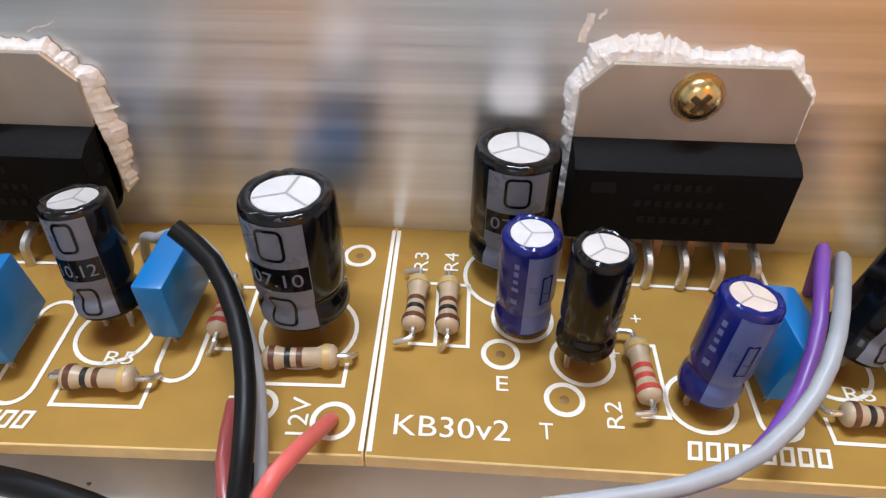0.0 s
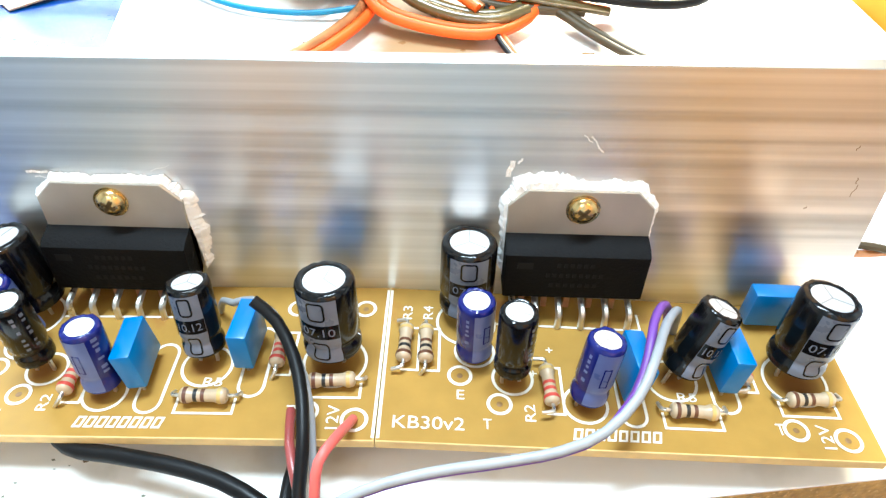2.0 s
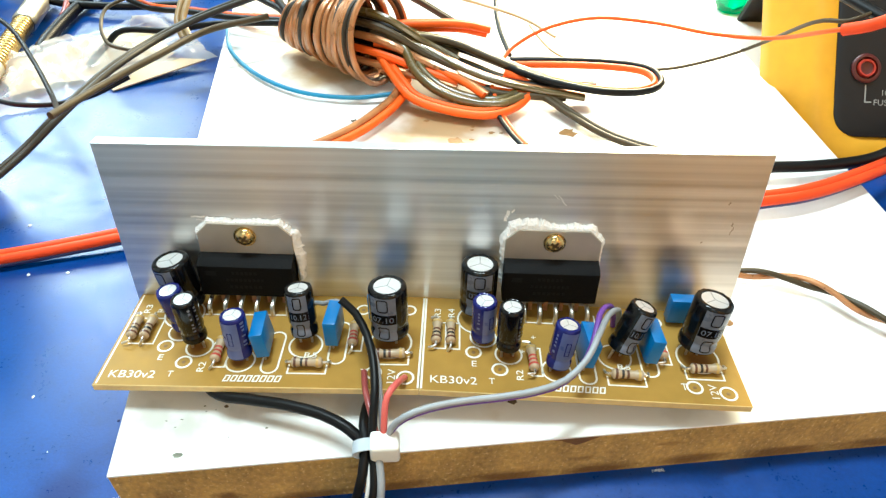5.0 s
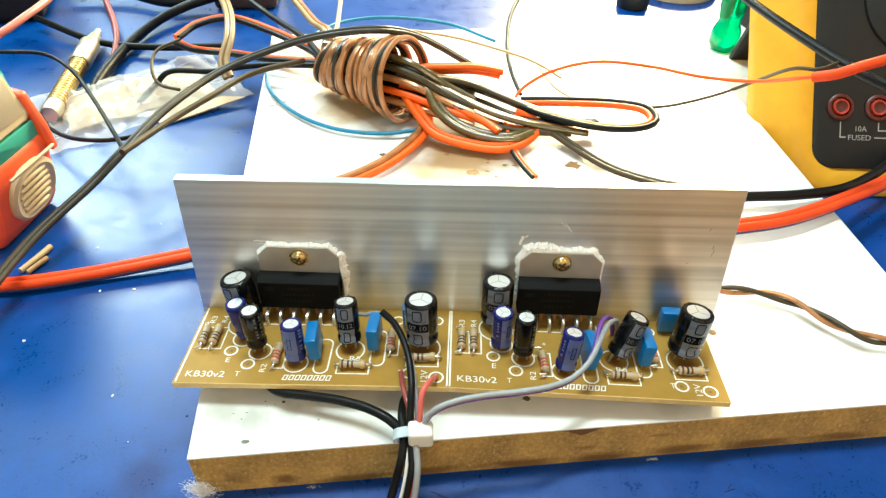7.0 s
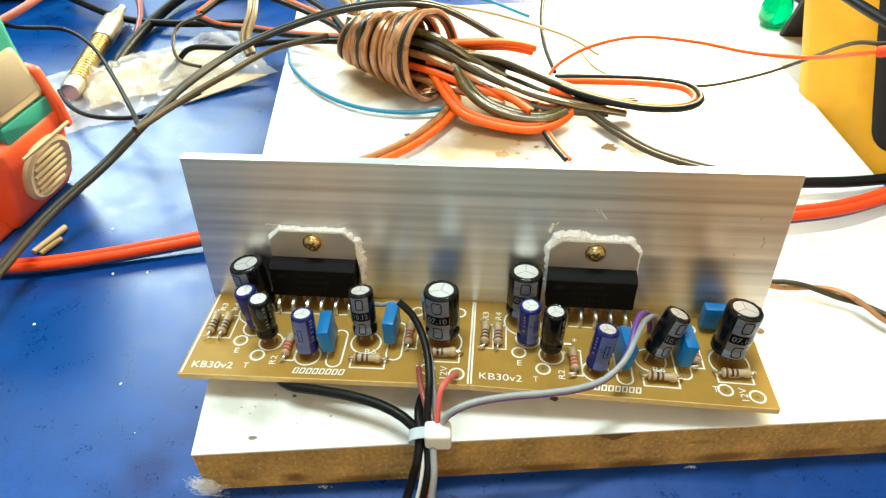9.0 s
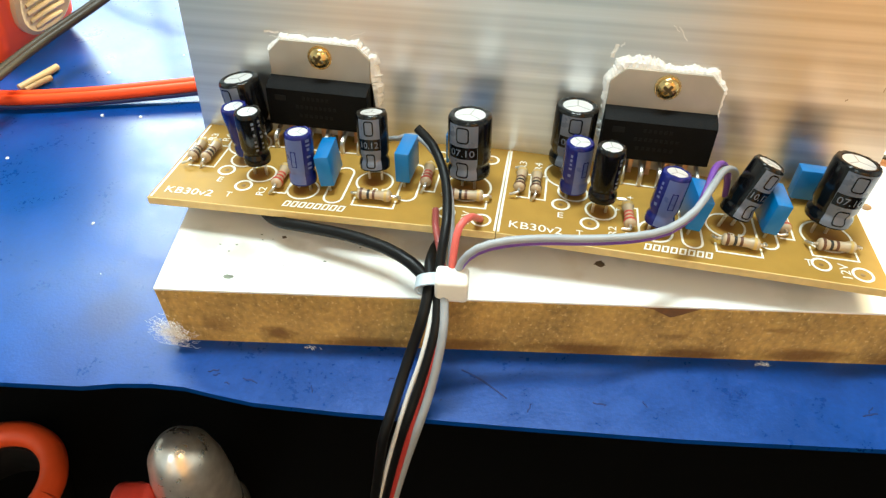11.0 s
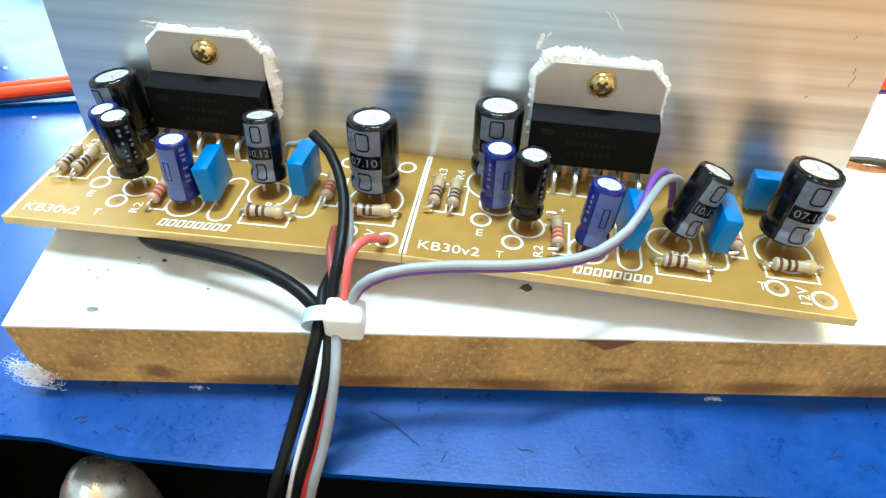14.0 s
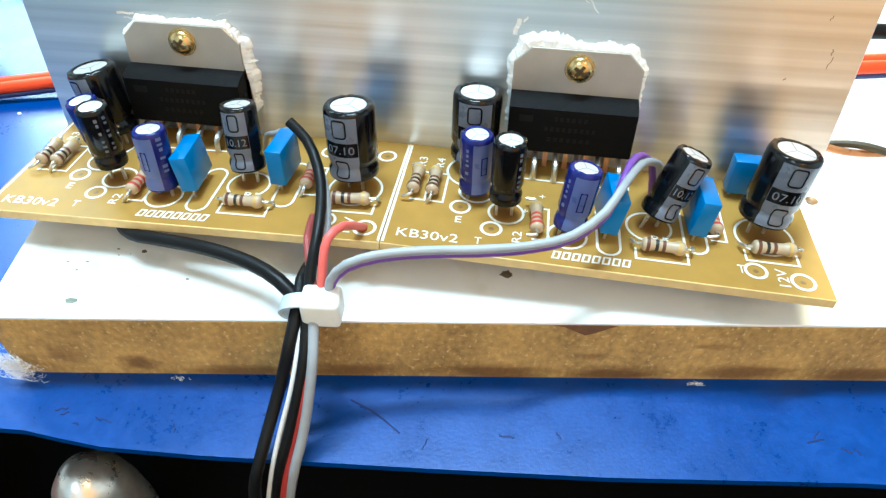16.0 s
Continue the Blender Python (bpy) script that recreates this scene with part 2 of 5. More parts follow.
def brushed_aluminium():
    m = material("brushed_aluminium", (0.70, 0.70, 0.71), 0.30, 1.0)
    n, l = m.node_tree.nodes, m.node_tree.links
    p = n["Principled BSDF"]
    co = n.new("ShaderNodeTexCoord")
    fac = []
    for sx, sz, det in ((1.5, 420, 5), (7, 1500, 4), (2.0, 60, 2)):
        mp = n.new("ShaderNodeMapping")
        mp.inputs["Scale"].default_value = (sx, 1, sz)
        l.new(co.outputs["Object"], mp.inputs[0])
        t = n.new("ShaderNodeTexNoise")
        t.inputs["Scale"].default_value, t.inputs["Detail"].default_value = 1.0, det
        l.new(mp.outputs[0], t.inputs["Vector"])
        fac.append(t)
    r = n.new("ShaderNodeMapRange")
    r.inputs["From Min"].default_value, r.inputs["From Max"].default_value = 0.3, 0.7
    r.inputs["To Min"].default_value, r.inputs["To Max"].default_value = 0.28, 0.41
    l.new(fac[0].outputs["Fac"], r.inputs["Value"])
    l.new(r.outputs[0], p.inputs["Roughness"])
    ramp = n.new("ShaderNodeMapRange")
    ramp.inputs["From Min"].default_value, ramp.inputs["From Max"].default_value = 0.3, 0.7
    ramp.inputs["To Min"].default_value, ramp.inputs["To Max"].default_value = 0.57, 0.86
    l.new(fac[0].outputs["Fac"], ramp.inputs["Value"])
    cc = n.new("ShaderNodeCombineColor")
    for i in range(3):
        l.new(ramp.outputs[0], cc.inputs[i])
    l.new(cc.outputs[0], p.inputs["Base Color"])
    add = n.new("ShaderNodeMath")
    add.operation = "ADD"
    l.new(fac[1].outputs["Fac"], add.inputs[0])
    add.inputs[1].default_value = 0.0
    b = n.new("ShaderNodeBump")
    b.inputs["Strength"].default_value, b.inputs["Distance"].default_value = 0.25, 0.0001
    l.new(add.outputs[0], b.inputs["Height"])
    l.new(b.outputs[0], p.inputs["Normal"])
    p.inputs["Anisotropic"].default_value = 0.75
    tg = n.new("ShaderNodeCombineXYZ")
    tg.inputs[2].default_value = 1
    l.new(tg.outputs[0], p.inputs["Tangent"])
    return m


ALU = brushed_aluminium()
WALL_GREY = material("grey_wall_paint", (0.46, 0.48, 0.49), 0.8, var=0.05, scale=8, bump=0.1)
# tints of the unseen front walls, chosen for what the heat sink reflects
WALL_COOL = material("pale_blue_reflected_wall", (0.35, 0.42, 0.48), 0.8, var=0.05, scale=8, bump=0.1)
WALL_WARM = material("orange_reflected_wall", (0.72, 0.39, 0.16), 0.8, var=0.05, scale=8, bump=0.1)
CEIL = material("white_ceiling_paint", (0.55, 0.55, 0.54), 0.85, var=0.04, scale=8)


# ---- building helpers ----
def thing(name, x=0, y=0, z=0, turn=0, label="", category="", group="", kind=""):
    """An empty at a place in centimetres over the white board's top."""
    ob = new(name)
    ob.empty_display_size = 0.01
    ob.matrix_basis = pose(x * CM, y * CM, (z + TOP) * CM, 0, 0, turn)
    return tagged(ob, label, category, group, kind)


def mesh_of(bm, mat, name, smooth=True, angle=40):
    """A mesh in metres from a bmesh in centimetres."""
    bmesh.ops.scale(bm, vec=(CM, CM, CM), verts=bm.verts)
    bmesh.ops.recalc_face_normals(bm, faces=bm.faces)
    for f in bm.faces:
        f.smooth = smooth
    for e in bm.edges:
        if len(e.link_faces) == 2 and e.calc_face_angle(0) > radians(angle):
            e.smooth = False
    me = bpy.data.meshes.new(name)
    bm.to_mesh(me)
    bm.free()
    for one in (mat if isinstance(mat, (list, tuple)) else [mat]):
        me.materials.append(one)
    return me


def part(name, bm, mat, parent, label="", m=None, smooth=True, kind=""):
    """One mesh object under a thing or a part, from a bmesh in centimetres or a finished mesh."""
    me = mesh_of(bm, mat, name, smooth) if isinstance(bm, bmesh.types.BMesh) else bm
    ob = new(name, me)
    ob.parent = parent
    if m is not None:
        ob.matrix_basis = m
    return tagged(ob, label, kind=kind)


def at(x, y, z, *turn):
    return pose(x * CM, y * CM, z * CM, *turn)


def box(sx, sy, sz, x=0, y=0, z=0, bevel=0.0, segments=2, bm=None):
    """A box centred on x, y with its base at z."""
    b = bmesh.new()
    bmesh.ops.create_cube(b, size=1, matrix=Matrix.Translation((x, y, z + sz / 2)) @ Matrix.Diagonal((sx, sy, sz, 1)))
    if bevel:
        bmesh.ops.bevel(b, geom=b.edges[:], offset=bevel, segments=segments, affect="EDGES", profile=0.5)
    return merged(bm, b)


def merged(bm, other):
    if bm is None:
        return other
    me = bpy.data.meshes.new("tmp")
    other.to_mesh(me)
    other.free()
    bm.from_mesh(me)
    bpy.data.meshes.remove(me)
    return bm


def lathe(profile, steps=32, closed=True):
    """A turned body from (radius, height) pairs."""
    b = bmesh.new()
    rings = []
    for r, z in profile:
        if r < 1e-6:
            rings.append([b.verts.new((0, 0, z))])
        else:
            rings.append([b.verts.new((r * math.cos(2 * math.pi * i / steps), r * math.sin(2 * math.pi * i / steps), z)) for i in range(steps)])
    for a, c in zip(rings, rings[1:]):
        for i in range(steps):
            j = (i + 1) % steps
            q = [a[i % len(a)], a[j % len(a)], c[j % len(c)], c[i % len(c)]]
            q = [v for k, v in enumerate(q) if v not in q[:k]]
            if len(q) > 2:
                b.faces.new(q)
    return b


def spline(points, step=0.25):
    """A smooth line through points (Catmull-Rom), evenly stepped."""
    p = [Vector(q) for q in points]
    p = [p[0] * 2 - p[1], *p, p[-1] * 2 - p[-2]]
    out = []
    for i in range(1, len(p) - 2):
        a, b, c, d = p[i - 1:i + 3]
        n = max(2, int((c - b).length / step))
        for k in range(n):
            t = k / n
            out.append(0.5 * (2 * b + (c - a) * t + (2 * a - 5 * b + 4 * c - d) * t * t + (3 * b - a - 3 * c + d) * t ** 3))
    return out + [p[-2]]


def tube(points, radius, step=0.25, sides=10, bm=None, smooth_line=True, offset=(0, 0), end_radius=None):
    """A round wire along points; offset shifts it sideways and up, for the second core of a twin cable."""
    line = spline(points, step) if smooth_line else [Vector(q) for q in points]
    b = bm or bmesh.new()
    rings, up = [], None
    for i, q in enumerate(line):
        d = (line[min(i + 1, len(line) - 1)] - line[max(i - 1, 0)]).normalized()
        if up is None:
            up = Vector((0, 0, 1)) if abs(d.z) < 0.9 else Vector((0, 1, 0))
        side = d.cross(up).normalized()
        up = side.cross(d).normalized()
        c = q + side * offset[0] + up * offset[1]
        r = radius if end_radius is None else radius + (end_radius - radius) * i / (len(line) - 1)
        rings.append([b.verts.new(c + (side * math.cos(2 * math.pi * k / sides) + up * math.sin(2 * math.pi * k / sides)) * r) for k in range(sides)])
    for u, w in zip(rings, rings[1:]):
        for k in range(sides):
            b.faces.new((u[k], u[(k + 1) % sides], w[(k + 1) % sides], w[k]))
    b.faces.new(rings[0][::-1])
    b.faces.new(rings[-1])
    return b


def lettering(text, width, height, thick=0.004):
    """Flat raised letters in a width x height box whose lower left corner is the origin."""
    cu = bpy.data.curves.new("letters", "FONT")
    cu.body, cu.size, cu.extrude = text, 1.0, 0.0
    cu.resolution_u = 3
    ob = bpy.data.objects.new("letters", cu)
    scene.collection.objects.link(ob)
    me = bpy.data.meshes.new_from_object(ob.evaluated_get(bpy.context.evaluated_depsgraph_get()))
    bpy.data.objects.remove(ob)
    b = bmesh.new()
    b.from_mesh(me)
    bpy.data.meshes.remove(me)
    xs, ys = [v.co.x for v in b.verts], [v.co.y for v in b.verts]
    w, h = max(xs) - min(xs), max(ys) - min(ys)
    x0, y0 = min(xs), min(ys)
    for v in b.verts:
        v.co = Vector(((v.co.x - x0) / w * width, (v.co.y - y0) / h * height, thick))
    return b


def line_strip(points, width, z=0.004, closed=False):
    """A flat printed line of a width along points (x, y)."""
    b = bmesh.new()
    p = [Vector((*q, 0)) for q in points]
    n = len(p)
    rows = []
    for i in range(n):
        a = p[(i - 1) % n] if closed or i else p[i]
        c = p[(i + 1) % n] if closed or i < n - 1 else p[i]
        u, w = (p[i] - a), (c - p[i])
        u = u.normalized() if u.length else w.normalized()
        w = w.normalized() if w.length else u
        t = (u + w).normalized()
        s = Vector((-t.y, t.x, 0)) * (width / 2 / max(0.5, abs(t.dot(u))))
        rows.append((b.verts.new(p[i] + s + Vector((0, 0, z))), b.verts.new(p[i] - s + Vector((0, 0, z)))))
    for i in range(n if closed else n - 1):
        a, c = rows[i], rows[(i + 1) % n]
        b.faces.new((a[0], a[1], c[1], c[0]))
    return b


def circle_points(x, y, r, n=28, a0=0, a1=360):
    return [(x + r * math.cos(radians(a0 + (a1 - a0) * i / n)), y + r * math.sin(radians(a0 + (a1 - a0) * i / n))) for i in range(n + (a1 - a0 < 360))]


# ---- the setting ----
def slab(name, corners, z0, z1, mats, kind="structure", bevel=0.0, label="", category=""):
    """A flat plate with an outline of (x, y) corners; the first material is its top, the second its sides."""
    b = bmesh.new()
    lo = [b.verts.new((x, y, z0)) for x, y in corners]
    hi = [b.verts.new((x, y, z1)) for x, y in corners]
    b.faces.new(lo[::-1])
    b.faces.new(hi)
    n = len(corners)
    for i in range(n):
        b.faces.new((lo[i], lo[(i + 1) % n], hi[(i + 1) % n], hi[i]))
    if bevel:
        bmesh.ops.bevel(b, geom=b.edges[:], offset=bevel, segments=2, affect="EDGES")
    b.normal_update()
    if len(mats) > 1:
        for f in b.faces:
            f.material_index = 0 if abs(f.normal.z) > 0.7 else 1
    ob = new(name, mesh_of(b, mats, name))
    ob.location.z = TOP * CM
    return tagged(ob, label, category, kind=kind)


# table edge, a little wavy
edge = [(-70, -9), (-12, -6.05), (-9.8, -5.85), (-6.9, -5.5), (-6.3, -5.33), (-5.7, -5.23), (-5.1, -5.19), (-4.5, -5.24), (-3.8, -5.28), (-2.3, -5.2), (1.0, -4.92), (3.6, -4.68), (7.3, -4.23), (20, -3.1), (70, 1)]
slab("table_top", edge + [(70, 60), (-70, 60)], -1.78, -1.65, [TABLE_BLUE], label="blue foam sheet covering the work table", category="table")
slab("lower_shelf", [(-70, -55), (70, -55), (70, 22), (-70, 22)], -15.0, -14.0, [DARK], label="dark lower surface in front of the table", category="shelf")
slab("table_base", [(-70, 22), (70, 22), (70, 58), (-70, 58)], -75, -1.78, [DARK], label="dark base under the table", category="table")
slab("floor", [(-170, -170), (170, -170), (170, 170), (-170, 170)], -78, -75, [DARK], label="dark floor of the room", category="floor")
slab("wall_back", [(-170, 160), (170, 160), (170, 170), (-170, 170)], -75, 190, [WALL_GREY], label="grey painted wall", category="wall")
slab("wall_front_left", [(-170, -170), (-62, -170), (-62, -165), (-170, -165)], -75, 190, [WALL_COOL], label="unseen pale blue-grey wall tinted for the heat sink's reflection", category="wall")
# unseen orange strip, added to warm a band of the heat sink's reflection
slab("warm_reflection_panel", [(-62, -170), (-30, -170), (-30, -165), (-62, -165)], -75, 190, [WALL_WARM], label="unseen narrow orange panel added for the heat sink's reflection", category="wall")
slab("wall_front_middle", [(-30, -170), (40, -170), (40, -165), (-30, -165)], -75, 190, [WALL_COOL], label="unseen pale blue-grey wall tinted for the heat sink's reflection", category="wall")
# unseen orange wall, added to warm the heat sink's right side by reflection
slab("wall_front_right", [(40, -170), (170, -170), (170, -165), (40, -165)], -75, 190, [WALL_WARM], label="unseen orange wall coloured for the heat sink's reflection", category="wall")
slab("wall_left", [(-175, -170), (-170, -170), (-170, 170), (-175, 170)], -75, 190, [WALL_GREY], label="grey painted wall", category="wall")
slab("wall_right", [(170, -170), (175, -170), (175, 170), (170, 170)], -75, 190, [WALL_GREY], label="grey painted wall", category="wall")
slab("ceiling", [(-175, -170), (175, -170), (175, 170), (-175, 170)], 190, 195, [CEIL], label="white ceiling", category="ceiling")

# the white board on the table
c7, s7 = math.cos(radians(7.7)), math.sin(radians(7.7))
plank = thing("laminated_board", -5.72, -4.22, -1.87, 7.7, "white laminated fibreboard offcut with raw brown edges lying on the table", "board")
plank.matrix_basis = plank.matrix_basis @ pose(0, 0, 0, 0.57, 0, 0)
b = box(19.1, 22, 1.6, 9.55, 11, 0)
bmesh.ops.bevel(b, geom=b.edges[:], offset=0.03, segments=1, affect="EDGES")
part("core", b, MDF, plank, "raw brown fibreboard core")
part("laminate", box(19.1, 22, 0.05, 9.55, 11, 1.6, 0.01, 1), LAMINATE, plank, "worn white laminate face with brown stains")

paper = thing("paper_sheet", 0, 0, -1.65, 0, "blank white paper sheet lying under the board's far end", "paper")
b = bmesh.new()
lo = [b.verts.new((x, y, 0.004)) for x, y in ((6.0, 17.0), (15.2, 11.0), (15.6, 24.4), (6.4, 25.2))]
hi = [b.verts.new((v.co.x, v.co.y, 0.034)) for v in lo]
b.faces.new(lo[::-1])
b.faces.new(hi)
for i in range(4):
    b.faces.new((lo[i], lo[(i + 1) % 4], hi[(i + 1) % 4], hi[i]))
part("sheet", b, material("white_paper", (0.82, 0.81, 0.78), 0.6, var=0.03, scale=60, bump=0.05), paper)

# ---- the amplifier board ----
H0, PITCH, RIDGE, W = 0.4, 0.08, 0.03, 6.38
amp = thing("amplifier_board", 0, 0, 0, 0, "brown twin audio amplifier circuit board with upright aluminium heat sink", "circuit board")


def on_board(x, y, h=0.0, turn=0.0):
    """The pose of a spot on the ridged, tilted board, in metres under the amplifier."""
    s = 1 if x >= 0 else -1
    n = Vector((s * RIDGE, PITCH, 1)).normalized()
    t = Vector((1, 0, -s * RIDGE)).normalized()
    m = Matrix((t, n.cross(t), n)).transposed().to_4x4()
    m.translation = (Vector((x, y, H0 - PITCH * y - RIDGE * abs(x))) + n * h) * CM
    return m @ pose(0, 0, 0, 0, 0, turn)


def leaning(x, y, tx, ty, h):
    """A pose at (x, y) on the board whose axis runs to (tx, ty) at the height h over it."""
    base = on_board(x, y).translation / CM
    top = on_board(tx, ty, h).translation / CM
    n = (top - base).normalized()
    t = Vector((1, 0, 0)) - n * n.x
    t.normalize()
    q = Matrix((t, n.cross(t), n)).transposed().to_4x4()
    q.translation = base * CM
    return q, (top - base).length


DEPTH = 2.66
boards = []
for side, x0, x1, label in ((-1, -6.42, 0, ""), (1, 0, 6.5, "")):
    b = bmesh.new()
    bmesh.ops.create_cube(b, size=1, matrix=Matrix.Translation(((x1 - x0) / 2, -DEPTH / 2 + 0.06, -0.08)) @ Matrix.Diagonal((x1 - x0, DEPTH + 0.12, 0.16, 1)))
    bmesh.ops.bevel(b, geom=b.edges[:], offset=0.012, segments=1, affect="EDGES")
    b.normal_update()
    for f in b.faces:
        f.material_index = 0 if abs(f.normal.z) > 0.9 else 1
    m = on_board(side * 0.001, 0)
    m.translation = on_board(x0 if side > 0 else x0, 0).translation if side < 0 else on_board(0.0, 0).translation
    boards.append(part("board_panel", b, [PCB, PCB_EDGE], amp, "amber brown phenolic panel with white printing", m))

# printing: the same on both halves
def printing(side):
    panel = boards[0 if side < 0 else 1]
    ox = 0.0 if side > 0 else 6.42 - W

    def ink(b, name="printed_line"):
        bmesh.ops.translate(b, verts=b.verts, vec=(ox, 0, 0.004))
        part(name, b, SILK, panel)

    def text(s, x, y, w, h, turn=0, name="printed_text"):
        b = lettering(s, w, h)
        bmesh.ops.rotate(b, verts=b.verts, cent=(0, 0, 0), matrix=Matrix.Rotation(radians(turn), 3, "Z"))
        bmesh.ops.translate(b, verts=b.verts, vec=(x, y, 0))
        ink(b, name)

    for x, y, r in RINGS:
        ink(line_strip(circle_points(x, y, r), 0.045, closed=True), "printed_ring")
        hole = lathe([(0.042, 0.004), (0.036, 0.007), (0.0, 0.003)], 12)
        bmesh.ops.translate(hole, verts=hole.verts, vec=(x + ox, y, 0))
        part("solder_hole", hole, SOLDER_EYE, panel)
    for x, y, r in CAP_RINGS:
        ink(line_strip(circle_points(x, y, r, 32), 0.04, closed=True), "printed_ring")
    for x, y, l, turn in SLOTS:
        r = 0.17
        p = circle_points(0, l / 2 - r, r, 10, 0, 180) + circle_points(0, -l / 2 + r, r, 10, 180, 360)
        b = line_strip(p, 0.04, closed=True)
        bmesh.ops.rotate(b, verts=b.verts, cent=(0, 0, 0), matrix=Matrix.Rotation(radians(turn), 3, "Z"))
        bmesh.ops.translate(b, verts=b.verts, vec=(x, y, 0))
        ink(b, "printed_slot")
    for x, y, turn, _ in RESISTORS:
        p = [(-0.38, 0.05), (-0.38, -0.19), (0.38, -0.19), (0.38, 0.05)]
        b = line_strip(p, 0.035)
        bmesh.ops.rotate(b, verts=b.verts, cent=(0, 0, 0), matrix=Matrix.Rotation(radians(turn), 3, "Z"))
        bmesh.ops.translate(b, verts=b.verts, vec=(x, y, 0))
        ink(b, "printed_bracket")
    ink(line_strip([(1.6, -0.62), (3.72, -0.62), (3.72, -0.3)], 0.035))
    text("KB30v2", 0.2, -2.46, 0.92, 0.19)
    text("E", 1.02, -1.98, 0.1, 0.15)
    text("T", 1.36, -2.42, 0.11, 0.15)
    text("T", 5.2, -2.32, 0.11, 0.17)
    text("12V", 5.9, -2.5, 0.36, 0.16, 90)
    text("R3", 0.36, -0.60, 0.26, 0.14, 90)
    text("R4", 0.66, -0.58, 0.26, 0.14, 90)
    text("R2", 2.05, -2.28, 0.26, 0.14, 90)
    text("R5", 4.0, -1.86, 0.26, 0.14)
    text("+", 2.28, -1.12, 0.1, 0.1)
    text("+", 2.02, -1.55, 0.1, 0.1)
    # the maker's name, as plain shapes
    for k in range(8):
        x0, w = 2.52 + k * 0.145, 0.085
        ink(line_strip([(x0 + 0.03, -2.37), (x0, -2.51), (x0 + w, -2.51), (x0 + w + 0.03, -2.37)], 0.03, closed=True), "printed_mark")


RINGS = [(1.06, -1.59, 0.15), (1.585, -2.03, 0.15), (5.46, -2.24, 0.15), (6.1, -2.36, 0.16), (5.05, -0.42, 0.14), (6.05, -0.42, 0.14)]
CAP_RINGS = [(1.15, -0.62, 0.42), (1.27, -1.16, 0.27), (1.78, -1.6, 0.27), (2.73, -1.98, 0.29), (3.98, -1.52, 0.34), (5.73, -1.42, 0.43)]
SLOTS = [(3.35, -1.72, 1.15, 0), (4.66, -1.42, 1.2, 0)]
RESISTORS = [(0.29, -1.15, 90, "tan"), (0.58, -1.15, 90, "tan"), (2.25, -1.77, 90, "red"), (4.95, -1.28, 90, "red"), (4.12, -2.10, 0, "tan"), (5.75, -1.83, 0, "tan")]
printing(-1)
printing(1)
# the scored line between the halves and at the outer end
for x, panel in ((6.40, boards[0]), (0.03, boards[1]), (0.07, boards[0])):
    b = line_strip([(x, -2.62), (x, -0.02)], 0.04)
    part("printed_line", b, SILK, panel)


WAIST_Z, WAIST_R = [0.14, 0.18, 0.22, 0.25, 0.28, 0.35], [1, 0.97, 0.9, 0.89, 0.92, 1]


def capacitor_meshes(r, h, sleeve, stripe, groove=True):
    """Sleeve, aluminium top, vent lines and printed stripe of an upright electrolytic capacitor, base at 0."""
    prof = [(0, 0.01), (r * 0.8, 0.0), (r * 0.97, 0.02), (r, 0.05), (r, 0.14), (r * 0.97, 0.18), (r * 0.9, 0.22), (r * 0.89, 0.25), (r * 0.92, 0.28), (r, 0.35), (r, h - 0.07), (r * 0.975, h - 0.025), (r * 0.92, h), (r * 0.80, h + 0.012), (r * 0.735, h + 0.006), (r * 0.71, h - 0.014), (0, h - 0.014)]
    bb = lathe(prof, 44)
    for v in bb.verts:
        q = math.hypot(v.co.x, v.co.y) / r
        if v.co.z > h - 0.03 and 0.7 < q < 0.95:
            a = math.atan2(v.co.y, v.co.x)
            k = noise.noise((3 * math.cos(a) + r * 40, 3 * math.sin(a), h)) + 0.5 * noise.noise((9 * math.cos(a), 9 * math.sin(a), r * 9))
            v.co.x *= 1 + 0.045 * k
            v.co.y *= 1 + 0.045 * k
            v.co.z += 0.014 * k
    body = mesh_of(bb, sleeve, "capacitor")
    top = mesh_of(lathe([(r * 0.71, h - 0.02), (r * 0.69, h - 0.004), (0, h - 0.004)], 32), CAN, "can_top")
    vent = bmesh.new()
    for k in range(3):
        bb = box(r * 0.66, r * 0.05, 0.004, r * 0.33, 0, h - 0.003)
        bmesh.ops.rotate(bb, verts=bb.verts, cent=(0, 0, 0), matrix=Matrix.Rotation(radians(90 + 120 * k), 3, "Z"))
        vent = merged(vent, bb)
    vent = mesh_of(vent, CAN_GROOVE, "vent_line")
    # stripe: a sector of sleeve a hair outside
    def sector(a0, a1, z0, z1, lift):
        bb = bmesh.new()
        n = 10
        zs = [z for z in (0.05, 0.14, 0.18, 0.22, 0.25, 0.28, 0.35) if z0 < z < z1]
        zs = [z0, *zs, z1]
        rad = lambda z: r * float(np.interp(z, WAIST_Z, WAIST_R)) + lift
        grid = [[bb.verts.new((rad(z) * math.cos(radians(a0 + (a1 - a0) * i / n)), rad(z) * math.sin(radians(a0 + (a1 - a0) * i / n)), z)) for i in range(n + 1)] for z in zs]
        for u, w in zip(grid, grid[1:]):
            for i in range(n):
                bb.faces.new((u[i], u[i + 1], w[i + 1], w[i]))
        return bb
    st = mesh_of(sector(-131, -49, 0.05, h - 0.06, 0.003), stripe, "stripe")
    return dict(body=body, top=top, vent=vent, stripe=st, sector=sector)


BIG = capacitor_meshes(0.39, 1.15, SLEEVE_BLACK, STRIPE_GREY)
MID = capacitor_meshes(0.285, 1.07, SLEEVE_BLACK, STRIPE_GREY)
SMALL_BLACK = capacitor_meshes(0.25, 1.05, SLEEVE_BLACK, SLEEVE_BLACK)
